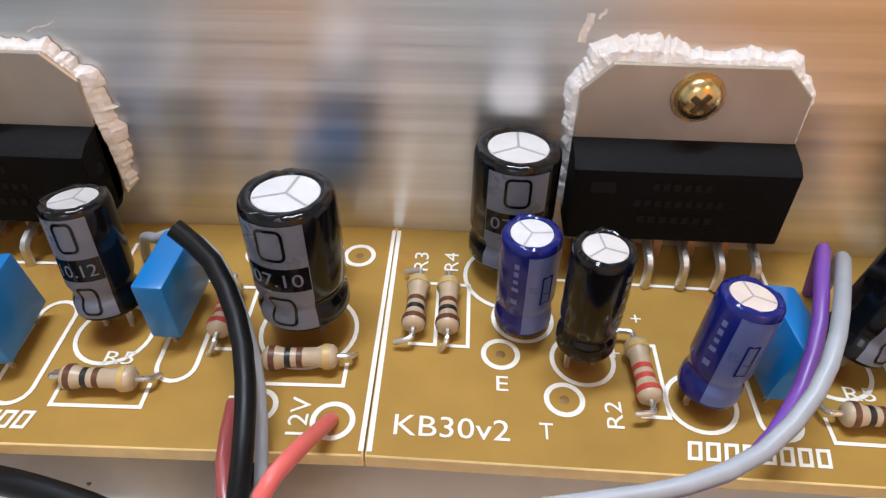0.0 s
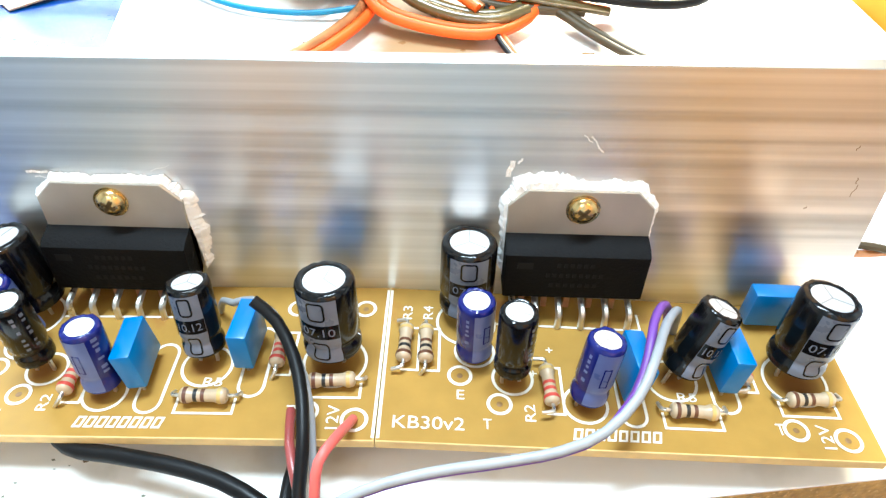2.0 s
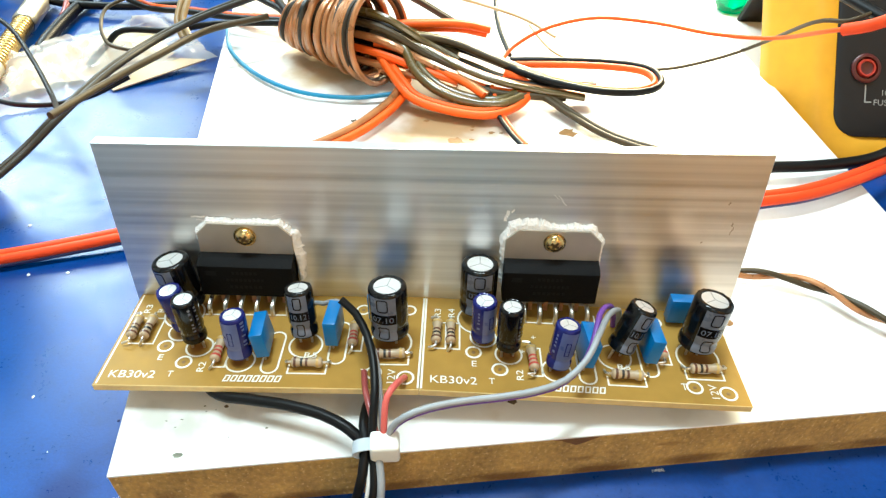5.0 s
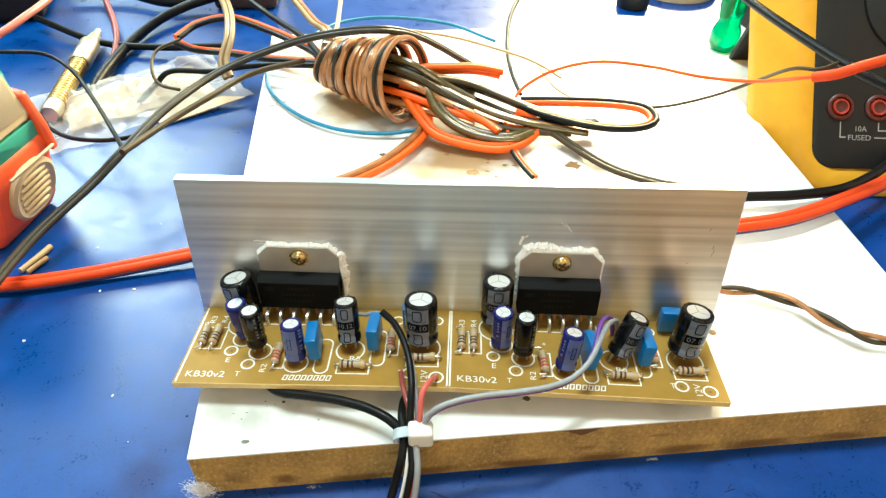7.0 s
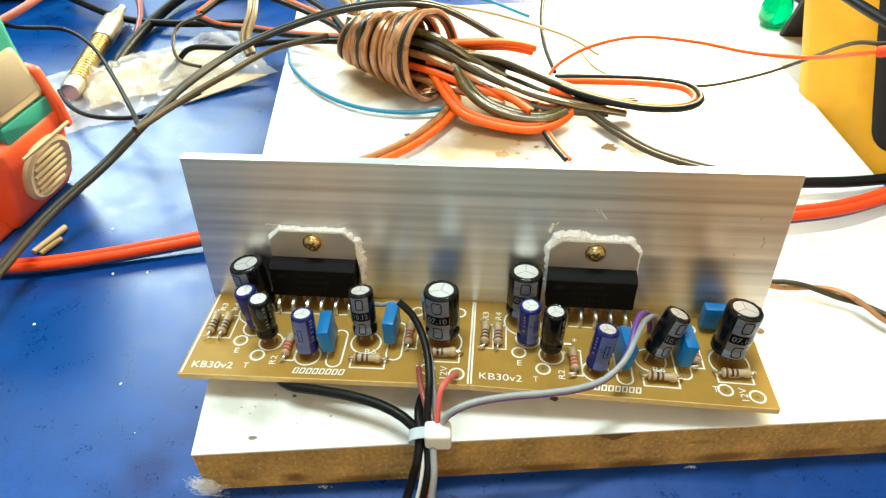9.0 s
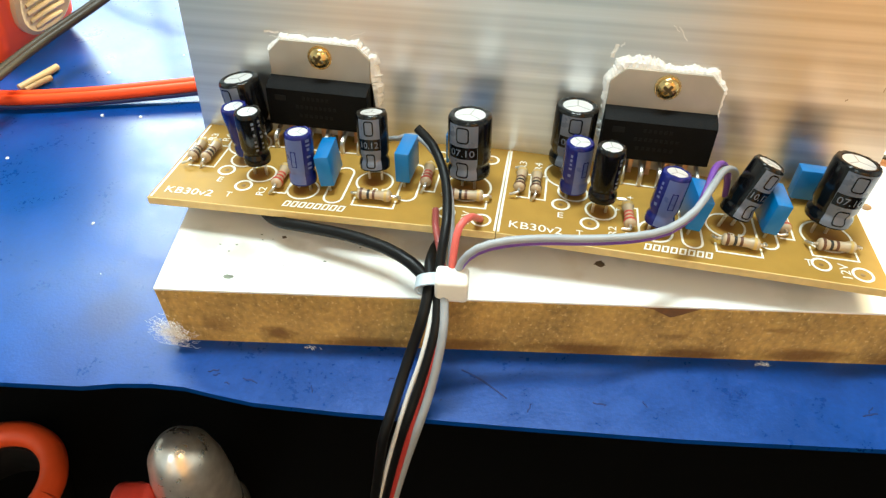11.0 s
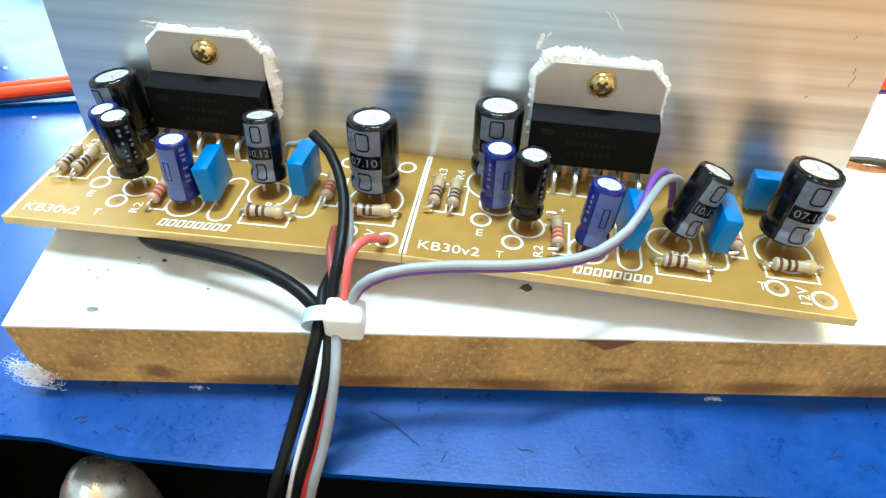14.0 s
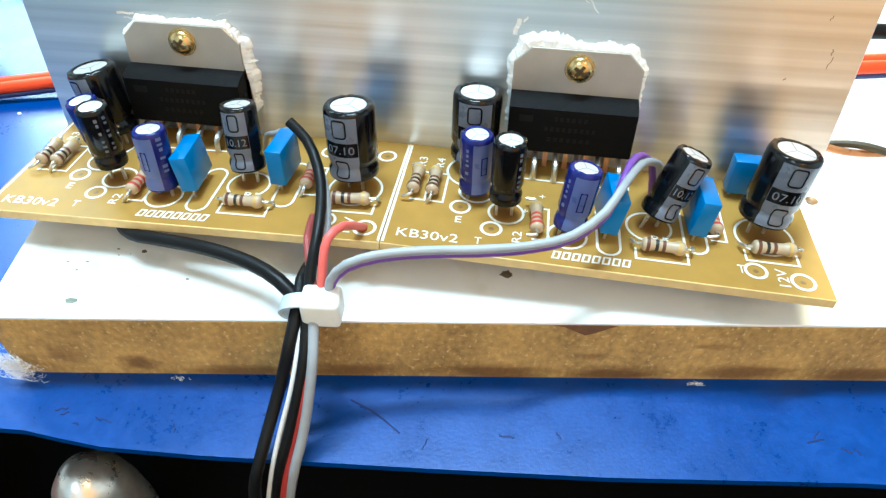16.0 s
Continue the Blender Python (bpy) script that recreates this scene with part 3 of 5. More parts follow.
SMALL_BLUE = capacitor_meshes(0.25, 1.0, SLEEVE_BLUE, STRIPE_PALE)


def on_cylinder(bm, r, z, turn):
    """Wraps flat lettering (x along the turn, y up) round a cylinder."""
    for v in bm.verts:
        a = radians(turn) + v.co.x / r
        q = r * float(np.interp(z + v.co.y, WAIST_Z, WAIST_R))
        v.co = Vector((q * math.cos(a), q * math.sin(a), z + v.co.y))
    return bm


def stripe_marks(r, h, mat_light, text=None):
    """Dark window with a date code and two long rounded frames, as on the printed stripe."""
    out = []
    z0 = h * 0.40
    s = BIG["sector"] if r > 0.35 else MID["sector"]
    out.append(("printed_window", mesh_of(s(-130, -50, z0, z0 + h * 0.2, 0.005), SLEEVE_BLACK, "printed_window")))
    if text:
        w = r * 1.15
        b = lettering(text, w, h * 0.11)
        bmesh.ops.translate(b, verts=b.verts, vec=(-w / 2, 0, 0))
        out.append(("printed_text", mesh_of(on_cylinder(b, r + 0.009, z0 + h * 0.045, -90), STRIPE_GREY, "printed_text")))
    for zc, hh in ((0.79, 0.24), (0.21, 0.24)):
        a, e, k = 0.11, hh * h / 2, 0.05
        p = []
        for cx, cy, a0 in ((a - k, e - k, 0), (k - a, e - k, 90), (k - a, k - e, 180), (a - k, k - e, 270)):
            p += [(cx + k * math.cos(radians(a0 + q * 30)), cy + k * math.sin(radians(a0 + q * 30))) for q in range(4)]
        q = []
        for u, w in zip(p, p[1:] + p[:1]):
            q += [(u[0] + (w[0] - u[0]) * f / 6, u[1] + (w[1] - u[1]) * f / 6) for f in range(6)] if math.dist(u, w) > 0.05 else [u]
        b = line_strip([(x * r / 0.4, y) for x, y in q], 0.026, closed=True)
        out.append(("printed_frame", mesh_of(on_cylinder(b, r + 0.006, zc * h, -90), SLEEVE_BLACK, "printed_frame")))
    return out


BIG_MARKS = stripe_marks(0.39, 1.15, STRIPE_GREY, "07.10")
MID_MARKS = stripe_marks(0.285, 1.07, STRIPE_GREY, "10.12")


def code_marks(r, z0, z1, turns, seed, mat, size=0.075):
    """Unreadable sleeve printing: columns of short bars running up the sleeve."""
    rm, out = random.Random(seed), []
    for a in turns:
        z = z0 + rm.uniform(0, 0.05)
        while z < z1:
            w = size * rm.choice((0.7, 0.85, 1.0))
            b = line_strip([(-w / 2, 0), (0, 0), (w / 2, 0)], rm.choice((0.04, 0.055)))
            out.append(("printed_mark", mesh_of(on_cylinder(b, r + 0.004, z, a), mat, "printed_mark")))
            z += rm.choice((0.085, 0.085, 0.14))
    return out


def blue_marks():
    b = line_strip([(-0.045, -0.15), (-0.045, 0.15), (0.045, 0.15), (0.045, -0.15)], 0.018, closed=True)
    out = [("printed_frame", mesh_of(on_cylinder(b, 0.257, 0.56, -90), SLEEVE_BLUE, "printed_frame"))]
    return out + code_marks(0.25, 0.36, 0.93, (-24,), 3, STRIPE_PALE, 0.085) + code_marks(0.25, 0.4, 0.9, (-152,), 5, STRIPE_PALE, 0.06)


def black_marks():
    return code_marks(0.25, 0.36, 0.95, (-56, -26), 8, STRIPE_GREY, 0.06)


BLUE_MARKS, BLACK_MARKS = blue_marks(), black_marks()
LEG = mesh_of(box(0.05, 0.05, 1.0, 0, 0, -0.5), TIN, "lead")


def place_capacitor(kind, marks, x, y, tx, ty, h, spin, label):
    meshes, body_h = kind
    m, length = leaning(x, y, tx, ty, h - 0.06)
    gap = max(0.02, length - body_h)
    body = part("capacitor", meshes["body"], None, amp, label, m @ at(0, 0, gap) @ pose(0, 0, 0, 0, 0, spin))
    part("can_top", meshes["top"], None, body, "bright aluminium top")
    part("vent_line", meshes["vent"], None, body)
    part("stripe", meshes["stripe"], None, body, "paler printed stripe")
    for name, me in marks:
        part(name, me, None, body)
    for dx in (-0.12, 0.12):
        part("lead", LEG, None, body, "tinned lead", at(dx, 0, -gap / 2 - 0.02) @ Matrix.Diagonal((0.8, 0.8, gap + 0.1, 1)))
    return body


BIGK, MIDK, SBK, SLK = (BIG, 1.15), (MID, 1.07), (SMALL_BLACK, 1.05), (SMALL_BLUE, 1.0)
LB, LM = "large black electrolytic capacitor with grey stripe", "medium black electrolytic capacitor with grey stripe"
LS, LV = "slim black electrolytic capacitor with silver top", "slim violet-blue electrolytic capacitor with pale stripe"
# kind, marks, base u v, top u v height, spin, label
for args in [
    (BIGK, BIG_MARKS, -W + 1.27, -0.52, -W + 1.08, -0.42, 1.42, -24, LB + ", leaning"),
    (SLK, BLUE_MARKS, -W + 1.38, -1.12, -W + 1.24, -1.14, 1.22, 100, LV + ", leaning"),
    (SBK, BLACK_MARKS, -W + 1.76, -1.6, -W + 1.74, -1.6, 1.4, 0, LS),
    (SLK, BLUE_MARKS, -W + 2.74, -1.92, -W + 2.74, -1.84, 1.22, -10, LV),
    (MIDK, MID_MARKS, -W + 3.97, -1.4, -W + 3.91, -1.16, 1.34, 0, LM),
    (BIGK, BIG_MARKS, -W + 5.73, -1.38, -W + 5.72, -1.25, 1.5, -12, LB),
    (BIGK, BIG_MARKS, 1.14, -0.45, 1.11, -0.36, 1.42, 0, LB + " beside the chip"),
    (SLK, BLUE_MARKS, 1.25, -1.27, 1.21, -1.27, 1.22, 35, LV),
    (SBK, BLACK_MARKS, 1.75, -1.64, 1.72, -1.6, 1.4, 10, LS),
    (SLK, BLUE_MARKS, 2.72, -1.96, 2.82, -1.83, 1.22, 10, LV),
    (MIDK, MID_MARKS, 3.98, -1.5, 4.38, -1.28, 1.3, 20, LM + ", tilted over"),
    (BIGK, BIG_MARKS, 5.62, -1.32, 5.75, -1.2, 1.5, 4, LB),
]:
    place_capacitor(*args)

# blue film capacitors
b = box(0.27, 0.72, 0.62, 0, 0, 0, 0.025)
FILM = mesh_of(b, FILM_BLUE, "film_capacitor")
for x, y, h, turn, lean, side_lean in [(-W + 3.2, -1.66, 0.16, 4, 0, -6), (-W + 4.57, -1.32, 0.16, -3, 0, 0), (-W + 5.57, -0.68, 0.1, 90, 0, 0),
                                       (3.28, -1.66, 0.16, 6, 0, 8), (4.62, -1.45, 0.16, 3, 0, 6), (5.62, -0.36, 0.1, 90, 0, 0)]:
    film = part("film_capacitor", FILM, None, amp, "sky blue boxed film capacitor", on_board(x, y, h, turn) @ pose(0, 0, 0, lean, side_lean, 0))
    for dy in (-0.25, 0.25):
        part("lead", LEG, None, film, "tinned lead", at(0, dy, -h / 2) @ Matrix.Diagonal((0.7, 0.7, h + 0.08, 1)))


# resistors
def turned_x(profile, steps=16):
    b = lathe(profile, steps)
    bmesh.ops.rotate(b, verts=b.verts, cent=(0, 0, 0), matrix=Matrix.Rotation(radians(90), 3, "Y"))
    return b


RES = mesh_of(turned_x([(0, -0.315), (0.07, -0.31), (0.102, -0.28), (0.108, -0.24), (0.102, -0.19), (0.084, -0.14), (0.084, 0.14), (0.102, 0.19), (0.108, 0.24), (0.102, 0.28), (0.07, 0.31), (0, 0.315)]), TAN, "resistor")


def band_mesh(x, colour):
    r = 0.111 if abs(x) > 0.17 else 0.087
    return mesh_of(turned_x([(r - 0.004, x - 0.026), (r, x - 0.024), (r, x + 0.024), (r - 0.004, x + 0.026)]), BAND[colour], "colour_band")


CODES = {"tan": [(-0.23, "brown"), (-0.1, "black"), (0.0, "brown"), (0.22, "gold")], "red": [(-0.23, "red"), (-0.1, "red"), (0.0, "red"), (0.22, "gold")]}
BANDS = {k: [band_mesh(x, c) for x, c in v] for k, v in CODES.items()}
RES_LEAD = mesh_of(tube([(0.3, 0, 0), (0.39, 0, 0), (0.43, 0, -0.03), (0.44, 0, -0.16)], 0.026, 0.05, 8), TIN, "lead")
for side in (0, 1):
    for x, y, turn, code in RESISTORS:
        r = part("resistor", RES, None, amp, "small tan resistor with colour bands" if code == "tan" else "small resistor with red colour bands",
                 on_board(x + (0 if side else -W), y, 0.14, turn + random.uniform(-4, 4)) @ pose(0, 0, 0, random.uniform(0, 90), 0, 0))
        for me in BANDS[code]:
            part("colour_band", me, None, r)
        part("lead", RES_LEAD, None, r, "tinned lead")
        part("lead", RES_LEAD, None, r, "tinned lead", pose(0, 0, 0, 0, 0, 180))

# ---- heat sink ----
LEAN = math.degrees(math.atan(0.125))
HS = at(0.12, -0.02, 0.0) @ pose(0, 0, 0, -LEAN, -0.8, 0)
b = box(13.3, 0.28, 4.22, 0, 0.14, -0.14, 0.012, 1)
sink = part("heat_sink", b, ALU, amp, "upright brushed aluminium heat sink plate", HS)


def chip(x, z0, dz):
    """A power amplifier chip screwed to the heat sink: x its middle, z0 the joint of its body and tab."""
    m = at(x, -0.02 + 0.125 * z0, z0 + dz) @ pose(0, 0, 0, -LEAN, 0, 0)
    # body: tapered block in front of the tab
    b = bmesh.new()
    outline = [(-0.16, 0.0), (-0.40, -0.06), (-0.5, -0.13), (-0.48, -0.9), (-0.10, -0.9), (-0.02, -0.8), (-0.02, 0.0)]
    rows = []
    for xx, k in ((-1.0, 0), (-0.97, 1), (0.97, 1), (1.0, 0)):
        rows.append([b.verts.new((xx, yy - (0.012 if k and yy < -0.3 else 0), zz)) for yy, zz in outline])
    n = len(outline)
    for u, w in zip(rows, rows[1:]):
        for i in range(n):
            b.faces.new((u[i], u[(i + 1) % n], w[(i + 1) % n], w[i]))
    b.faces.new(rows[0][::-1])
    b.faces.new(rows[-1])
    body = part("amplifier_chip", b, BLACK_EPOXY, amp, "black power amplifier chip with a bare metal tab", m)
    # tab with clipped corners
    b = bmesh.new()
    pts = [(-1.0, -0.85), (1.0, -0.85), (1.0, 0.46), (0.74, 0.72), (-0.74, 0.72), (-1.0, 0.46)]
    lo = [b.verts.new((px, -0.16, pz)) for px, pz in pts]
    hi = [b.verts.new((px, -0.002, pz)) for px, pz in pts]
    b.faces.new(lo)
    b.faces.new(hi[::-1])
    for i in range(6):
        b.faces.new((lo[i], hi[i], hi[(i + 1) % 6], lo[(i + 1) % 6]))
    bmesh.ops.bevel(b, geom=b.edges[:], offset=0.012, segments=1, affect="EDGES")
    part("tab", b, NICKEL, body, "dull nickel mounting tab", smooth=False)
    # screw
    head = lathe([(0, 0.13), (0.1, 0.125), (0.17, 0.09), (0.2, 0.04), (0.2, 0.0)], 24)
    bmesh.ops.rotate(head, verts=head.verts, cent=(0, 0, 0), matrix=Matrix.Rotation(radians(90), 3, "X"))
    screw = part("screw", head, BRASS, body, "yellow zinc cross-head screw", at(0.02, -0.16, 0.43))
    wash = lathe([(0.13, 0.02), (0.235, 0.02), (0.235, 0), (0.13, 0)], 24)
    bmesh.ops.rotate(wash, verts=wash.verts, cent=(0, 0, 0), matrix=Matrix.Rotation(radians(90), 3, "X"))
    part("washer", wash, BRASS, body, "", at(0.02, -0.16, 0.43))
    for k in (35, 125):
        part("screw_slot", box(0.21, 0.03, 0.062, 0, -0.122, -0.031, 0.008, 1), SLOT_DARK, body, "", at(0.02, -0.16, 0.43) @ pose(0, 0, 0, 0, k, 0))
    # faint printing as bars
    for zz, x0, x1, kk in ((-0.32, -0.28, 0.28, 6), (-0.5, -0.42, 0.42, 9), (-0.68, -0.36, 0.36, 7)):
        for i in range(kk):
            xa = x0 + (x1 - x0) * i / kk
            part("printed_mark", box((x1 - x0) / kk * 0.55, 0.006, 0.07, xa + 0.03, -0.517, zz), GREY_PRINT, body)
    part("printed_mark", box(0.22, 0.006, 0.11, -0.72, -0.517, -0.36), GREY_PRINT, body)
    # round notch in the moulded end
    notch = lathe([(0, 0.012), (0.05, 0.01), (0.075, -0.004)], 16)
    bmesh.ops.rotate(notch, verts=notch.verts, cent=(0, 0, 0), matrix=Matrix.Rotation(radians(90), 3, "Y"))
    part("mould_notch", notch, GREY_PRINT, body, "", at(0.997, -0.28, -0.38))
    # eleven leads in two rows
    for i in range(11):
        lx = (i - 5) * 0.17
        if i % 2:
            pts = [(lx, -0.18, -0.85), (lx, -0.18, -1.3)]
            part("lead", box(0.085, 0.05, 0.5, lx, -0.2, -1.35), COPPER_LEAD, body, "coppery straight lead")
        else:
            b = tube([(lx, -0.3, -0.86), (lx, -0.34, -1.0), (lx, -0.6, -1.08), (lx, -0.64, -1.16), (lx, -0.65, -1.36)], 0.05, 0.08, 6)
            part("lead", b, TIN, body, "bent tinned lead")
    return body, m


def paste(parent, points, width, seed):
    """A ragged ribbon of paste squeezed out round the tab: points (x, z, spread) follow its inner rim, the outer rim is torn."""
    rnd = random.Random(seed)
    line, spread = [], []
    for (x0, z0, s0), (x1, z1, s1) in zip(points, points[1:]):
        n = max(2, int(math.hypot(x1 - x0, z1 - z0) / 0.028))
        for k in range(n):
            f = k / n
            line.append(Vector((x0 + (x1 - x0) * f, 0, z0 + (z1 - z0) * f)))
            spread.append(s0 + (s1 - s0) * f)
    b = bmesh.new()
    rows = []
    for i, q in enumerate(line):
        d = (line[min(i + 2, len(line) - 1)] - line[max(i - 2, 0)]).normalized()
        out = Vector((-d.z, 0, d.x))
        wob = 0.75 + 0.55 * noise.noise((i * 0.23, seed * 3.1, 0.5)) + 0.3 * noise.noise((i * 0.8, seed, 2.5))
        ends = min(1, i / 3, (len(line) - 1 - i) / 3) + 0.1
        w = width * spread[i] * wob * ends
        t1, t2 = rnd.uniform(0.11, 0.13), rnd.uniform(0.05, 0.07)
        rows.append([b.verts.new(q - out * 0.006 + Vector((0, -0.005, 0))), b.verts.new(q + Vector((0, -t1, 0))), b.verts.new(q + out * w * 0.45 + Vector((0, -t1 * 0.9, 0))),
                     b.verts.new(q + out * w * 0.8 + Vector((0, -t2, 0))), b.verts.new(q + out * w + Vector((0, -0.002, 0)))])
    for u, w in zip(rows, rows[1:]):
        for k in range(4):
            b.faces.new((u[k], u[k + 1], w[k + 1], w[k]))
    return part("thermal_paste", b, PASTE, parent, "ragged white thermal paste squeezed out", smooth=False)


left_chip, _ = chip(-3.8, 1.57, 0)
right_chip, _ = chip(2.66, 1.65, 0)
paste(left_chip, [(-1.0, 0.2, 0.5), (-1.0, 0.46, 0.8), (-0.74, 0.72, 1.0), (-0.1, 0.72, 0.9), (0.4, 0.72, 1.1), (0.74, 0.72, 1.3), (1.0, 0.46, 2.0), (1.0, 0.1, 2.2), (1.06, -0.3, 2.4), (1.1, -0.8, 1.6)], 0.075, 1)
paste(right_chip, [(-1.0, -0.8, 1.2), (-1.0, 0.1, 1.2), (-1.0, 0.46, 1.5), (-0.74, 0.72, 2.6), (-0.3, 0.72, 3.0), (-0.12, 0.72, 2.0), (0.05, 0.72, 1.0), (0.2, 0.72, 1.5), (0.74, 0.72, 1.7), (1.0, 0.46, 1.4), (1.0, 0.0, 0.9), (1.0, -0.6, 0.7)], 0.075, 2)
# smears and scratches on the plate over the chip
for x, z, l, a, w in ((1.66, 2.60, 0.26, 78, 0.07), (1.78, 2.72, 0.1, 60, 0.03), (2.75, 3.0, 0.3, -52, 0.02), (2.62, 3.08, 0.16, -40, 0.014), (-4.75, 2.35, 0.3, 2, 0.04), (-4.7, 2.27, 0.2, -3, 0.02), (-3.05, 2.46, 0.3, 20, 0.012)):
    bb = line_strip([(-l / 2, 0), (-l / 6, 0.012), (l / 5, -0.008), (l / 2, 0.006)], w)
    bmesh.ops.rotate(bb, verts=bb.verts, cent=(0, 0, 0), matrix=Matrix.Rotation(radians(a), 3, "Z"))
    part("paste_smear", bb, PASTE, amp, "", at(x, -0.028 + 0.125 * z, z) @ pose(0, 0, 0, 90 - LEAN, 0, 0))
# dark nicks in the plate's far end
NICK = material("dark_nick", (0.30, 0.25, 0.19), 0.6, var=0.2, scale=900)
for x, z, l, a, w in ((6.3, 2.4, 0.2, 78, 0.012), (6.28, 2.56, 0.1, 95, 0.014), (6.1, 3.05, 0.08, 70, 0.012), (5.75, 2.1, 0.05, 60, 0.012)):
    bb = line_strip([(-l / 2, 0), (-l / 6, 0.012), (l / 5, -0.008), (l / 2, 0.006)], w)
    bmesh.ops.rotate(bb, verts=bb.verts, cent=(0, 0, 0), matrix=Matrix.Rotation(radians(a), 3, "Z"))
    part("nick", bb, NICK, amp, "", at(x, -0.028 + 0.125 * z, z) @ pose(0, 0, 0, 90 - LEAN, 0, 0))


# ---- leads in front of the board ----
NEAR = {
    "grey_core": [(-0.52, -3.68, 0.42), (-0.44, -3.67, 0.84), (-0.20, -3.64, 1.16), (0.21, -3.51, 1.27), (0.81, -3.35, 1.28), (1.50, -3.22, 1.27), (2.19, -3.09, 1.32), (2.72, -2.85, 1.35), (3.13, -2.47, 1.48), (3.36, -2.06, 1.62), (3.68, -1.37, 1.50), (4.08, -0.75, 1.00), (4.20, -0.62, 0.35)],
    "purple_core": [(-0.52, -3.65, 0.32), (-0.44, -3.64, 0.74), (-0.20, -3.61, 1.06), (0.21, -3.48, 1.17), (0.81, -3.32, 1.18), (1.50, -3.19, 1.17), (2.19, -3.06, 1.22), (2.72, -2.82, 1.25), (3.18, -2.27, 1.25), (3.37, -1.84, 1.45), (3.51, -1.38, 1.50), (3.71, -0.99, 1.35), (3.99, -0.61, 0.90), (4.10, -0.60, 0.35)],
    "black_left": [(-5.0, -1.5, 0.0), (-4.45, -2.2, 0.10), (-3.95, -2.66, 0.24), (-3.33, -2.78, 0.30), (-2.52, -2.94, 0.38), (-1.83, -3.13, 0.39), (-1.32, -3.38, 0.36), (-1.00, -3.59, 0.21)],
    "black_up": [(-0.80, -3.70, 0.38), (-0.81, -3.37, 0.70), (-0.81, -2.91, 0.94), (-0.90, -2.32, 1.08), (-1.06, -1.84, 1.22), (-1.32, -1.44, 1.41), (-1.63, -1.26, 1.60)],
    "grey_up": [(-0.72, -3.52, 0.19), (-0.77, -3.15, 0.59), (-0.86, -2.53, 0.81), (-0.98, -2.09, 0.98), (-1.23, -1.59, 1.07), (-1.52, -1.15, 1.11), (-1.83, -0.95, 1.13), (-2.11, -0.92, 1.00), (-2.35, -0.72, 0.80), (-2.50, -0.60, 0.40)],
    "black_short": [(-0.92, -3.69, 0.35), (-1.01, -3.32, 0.35), (-1.02, -2.80, 0.20), (-0.95, -2.52, 0.15)],
    "wine": [(-1.11, -2.25, 0.60), (-1.01, -2.81, 0.75), (-0.86, -3.27, 0.70), (-0.70, -3.70, 0.40)],
    "red": [(-0.30, -2.35, 0.60), (-0.41, -2.95, 1.17), (-0.54, -3.25, 1.21), (-0.58, -3.47, 0.97), (-0.59, -3.74, 0.48)],
    "d_black": [(-0.93, -3.80, 0.35), (-0.95, -4.19, 0.10), (-1.08, -4.42, -0.45), (-1.22, -4.74, -0.98), (-1.33, -5.14, -1.42), (-1.46, -5.40, -2.00), (-1.6, -5.46, -3.20), (-1.78, -5.48, -4.60)],
    "d_white": [(-0.86, -3.80, 0.30), (-0.83, -4.29, 0.00), (-0.92, -4.63, -0.55), (-1.09, -4.94, -1.20), (-1.22, -5.21, -1.80), (-1.41, -5.38, -2.80), (-1.64, -5.46, -4.20)],
    "d_dark": [(-0.79, -3.83, 0.35), (-0.72, -4.31, 0.05), (-0.80, -4.64, -0.50), (-0.95, -4.94, -1.15), (-1.10, -5.21, -1.75), (-1.30, -5.36, -2.80), (-1.52, -5.44, -4.20)],
    "d_red": [(-0.75, -3.77, 0.28), (-0.68, -4.33, -0.05), (-0.73, -4.66, -0.60), (-0.89, -4.94, -1.30), (-1.02, -5.22, -1.90), (-1.19, -5.34, -2.80), (-1.42, -5.43, -4.20)],
    "d_grey": [(-0.69, -3.84, 0.38), (-0.60, -4.31, 0.08), (-0.63, -4.64, -0.45), (-0.73, -4.93, -1.10), (-0.87, -5.20, -1.70), (-1.10, -5.32, -2.80), (-1.35, -5.41, -4.20)],
}


def wire(name, cores, label, category="wire", step=0.2, group=""):
    """One free wire or ribbon: cores are (points, radius, material, (side, up) offset)."""
    ob = None
    if len(cores) == 1:
        p, r, m, o = cores[0]
        ob = new(name, mesh_of(tube(p, r, step, 10, offset=o), m, name))
        ob.location.z = TOP * CM
        return tagged(ob, label, category, group)
    ob = thing(name, 0, 0, 0, 0, label, category, group)
    for p, r, m, o in cores:
        part("core", tube(p, r, step, 10, offset=o), m, ob)
    return ob


wire("lead_wire", [(NEAR["grey_core"], 0.062, GREY_PVC, (0, 0))], "grey insulated lead curving over the board's front edge")
wire("lead_wire", [(NEAR["purple_core"], 0.06, PURPLE_PVC, (0, 0))], "purple insulated lead running beside the grey one")
wire("lead_wire", [(NEAR["black_left"], 0.11, BLACK_PVC, (0, 0))], "thick black lead coming from under the board")
wire("lead_wire", [(NEAR["black_up"], 0.082, BLACK_PVC, (0, 0))], "black sheath cut off above the board")
wire("lead_wire", [(NEAR["grey_up"], 0.05, GREY_PVC, (0.08, 0))], "thin grey lead arching over a blue capacitor")
wire("lead_wire", [(NEAR["black_short"], 0.1, BLACK_PVC, (0, 0))], "short black lead going under the board")
wire("lead_wire", [(NEAR["wine"], 0.062, material("wine_pvc", (0.26, 0.05, 0.045), 0.35, var=0.15, scale=400), (0, 0))], "dark red lead soldered to the board")
wire("lead_wire", [(NEAR["red"], 0.063, PINK_RED, (0, 0))], "bright red supply lead soldered to the board")
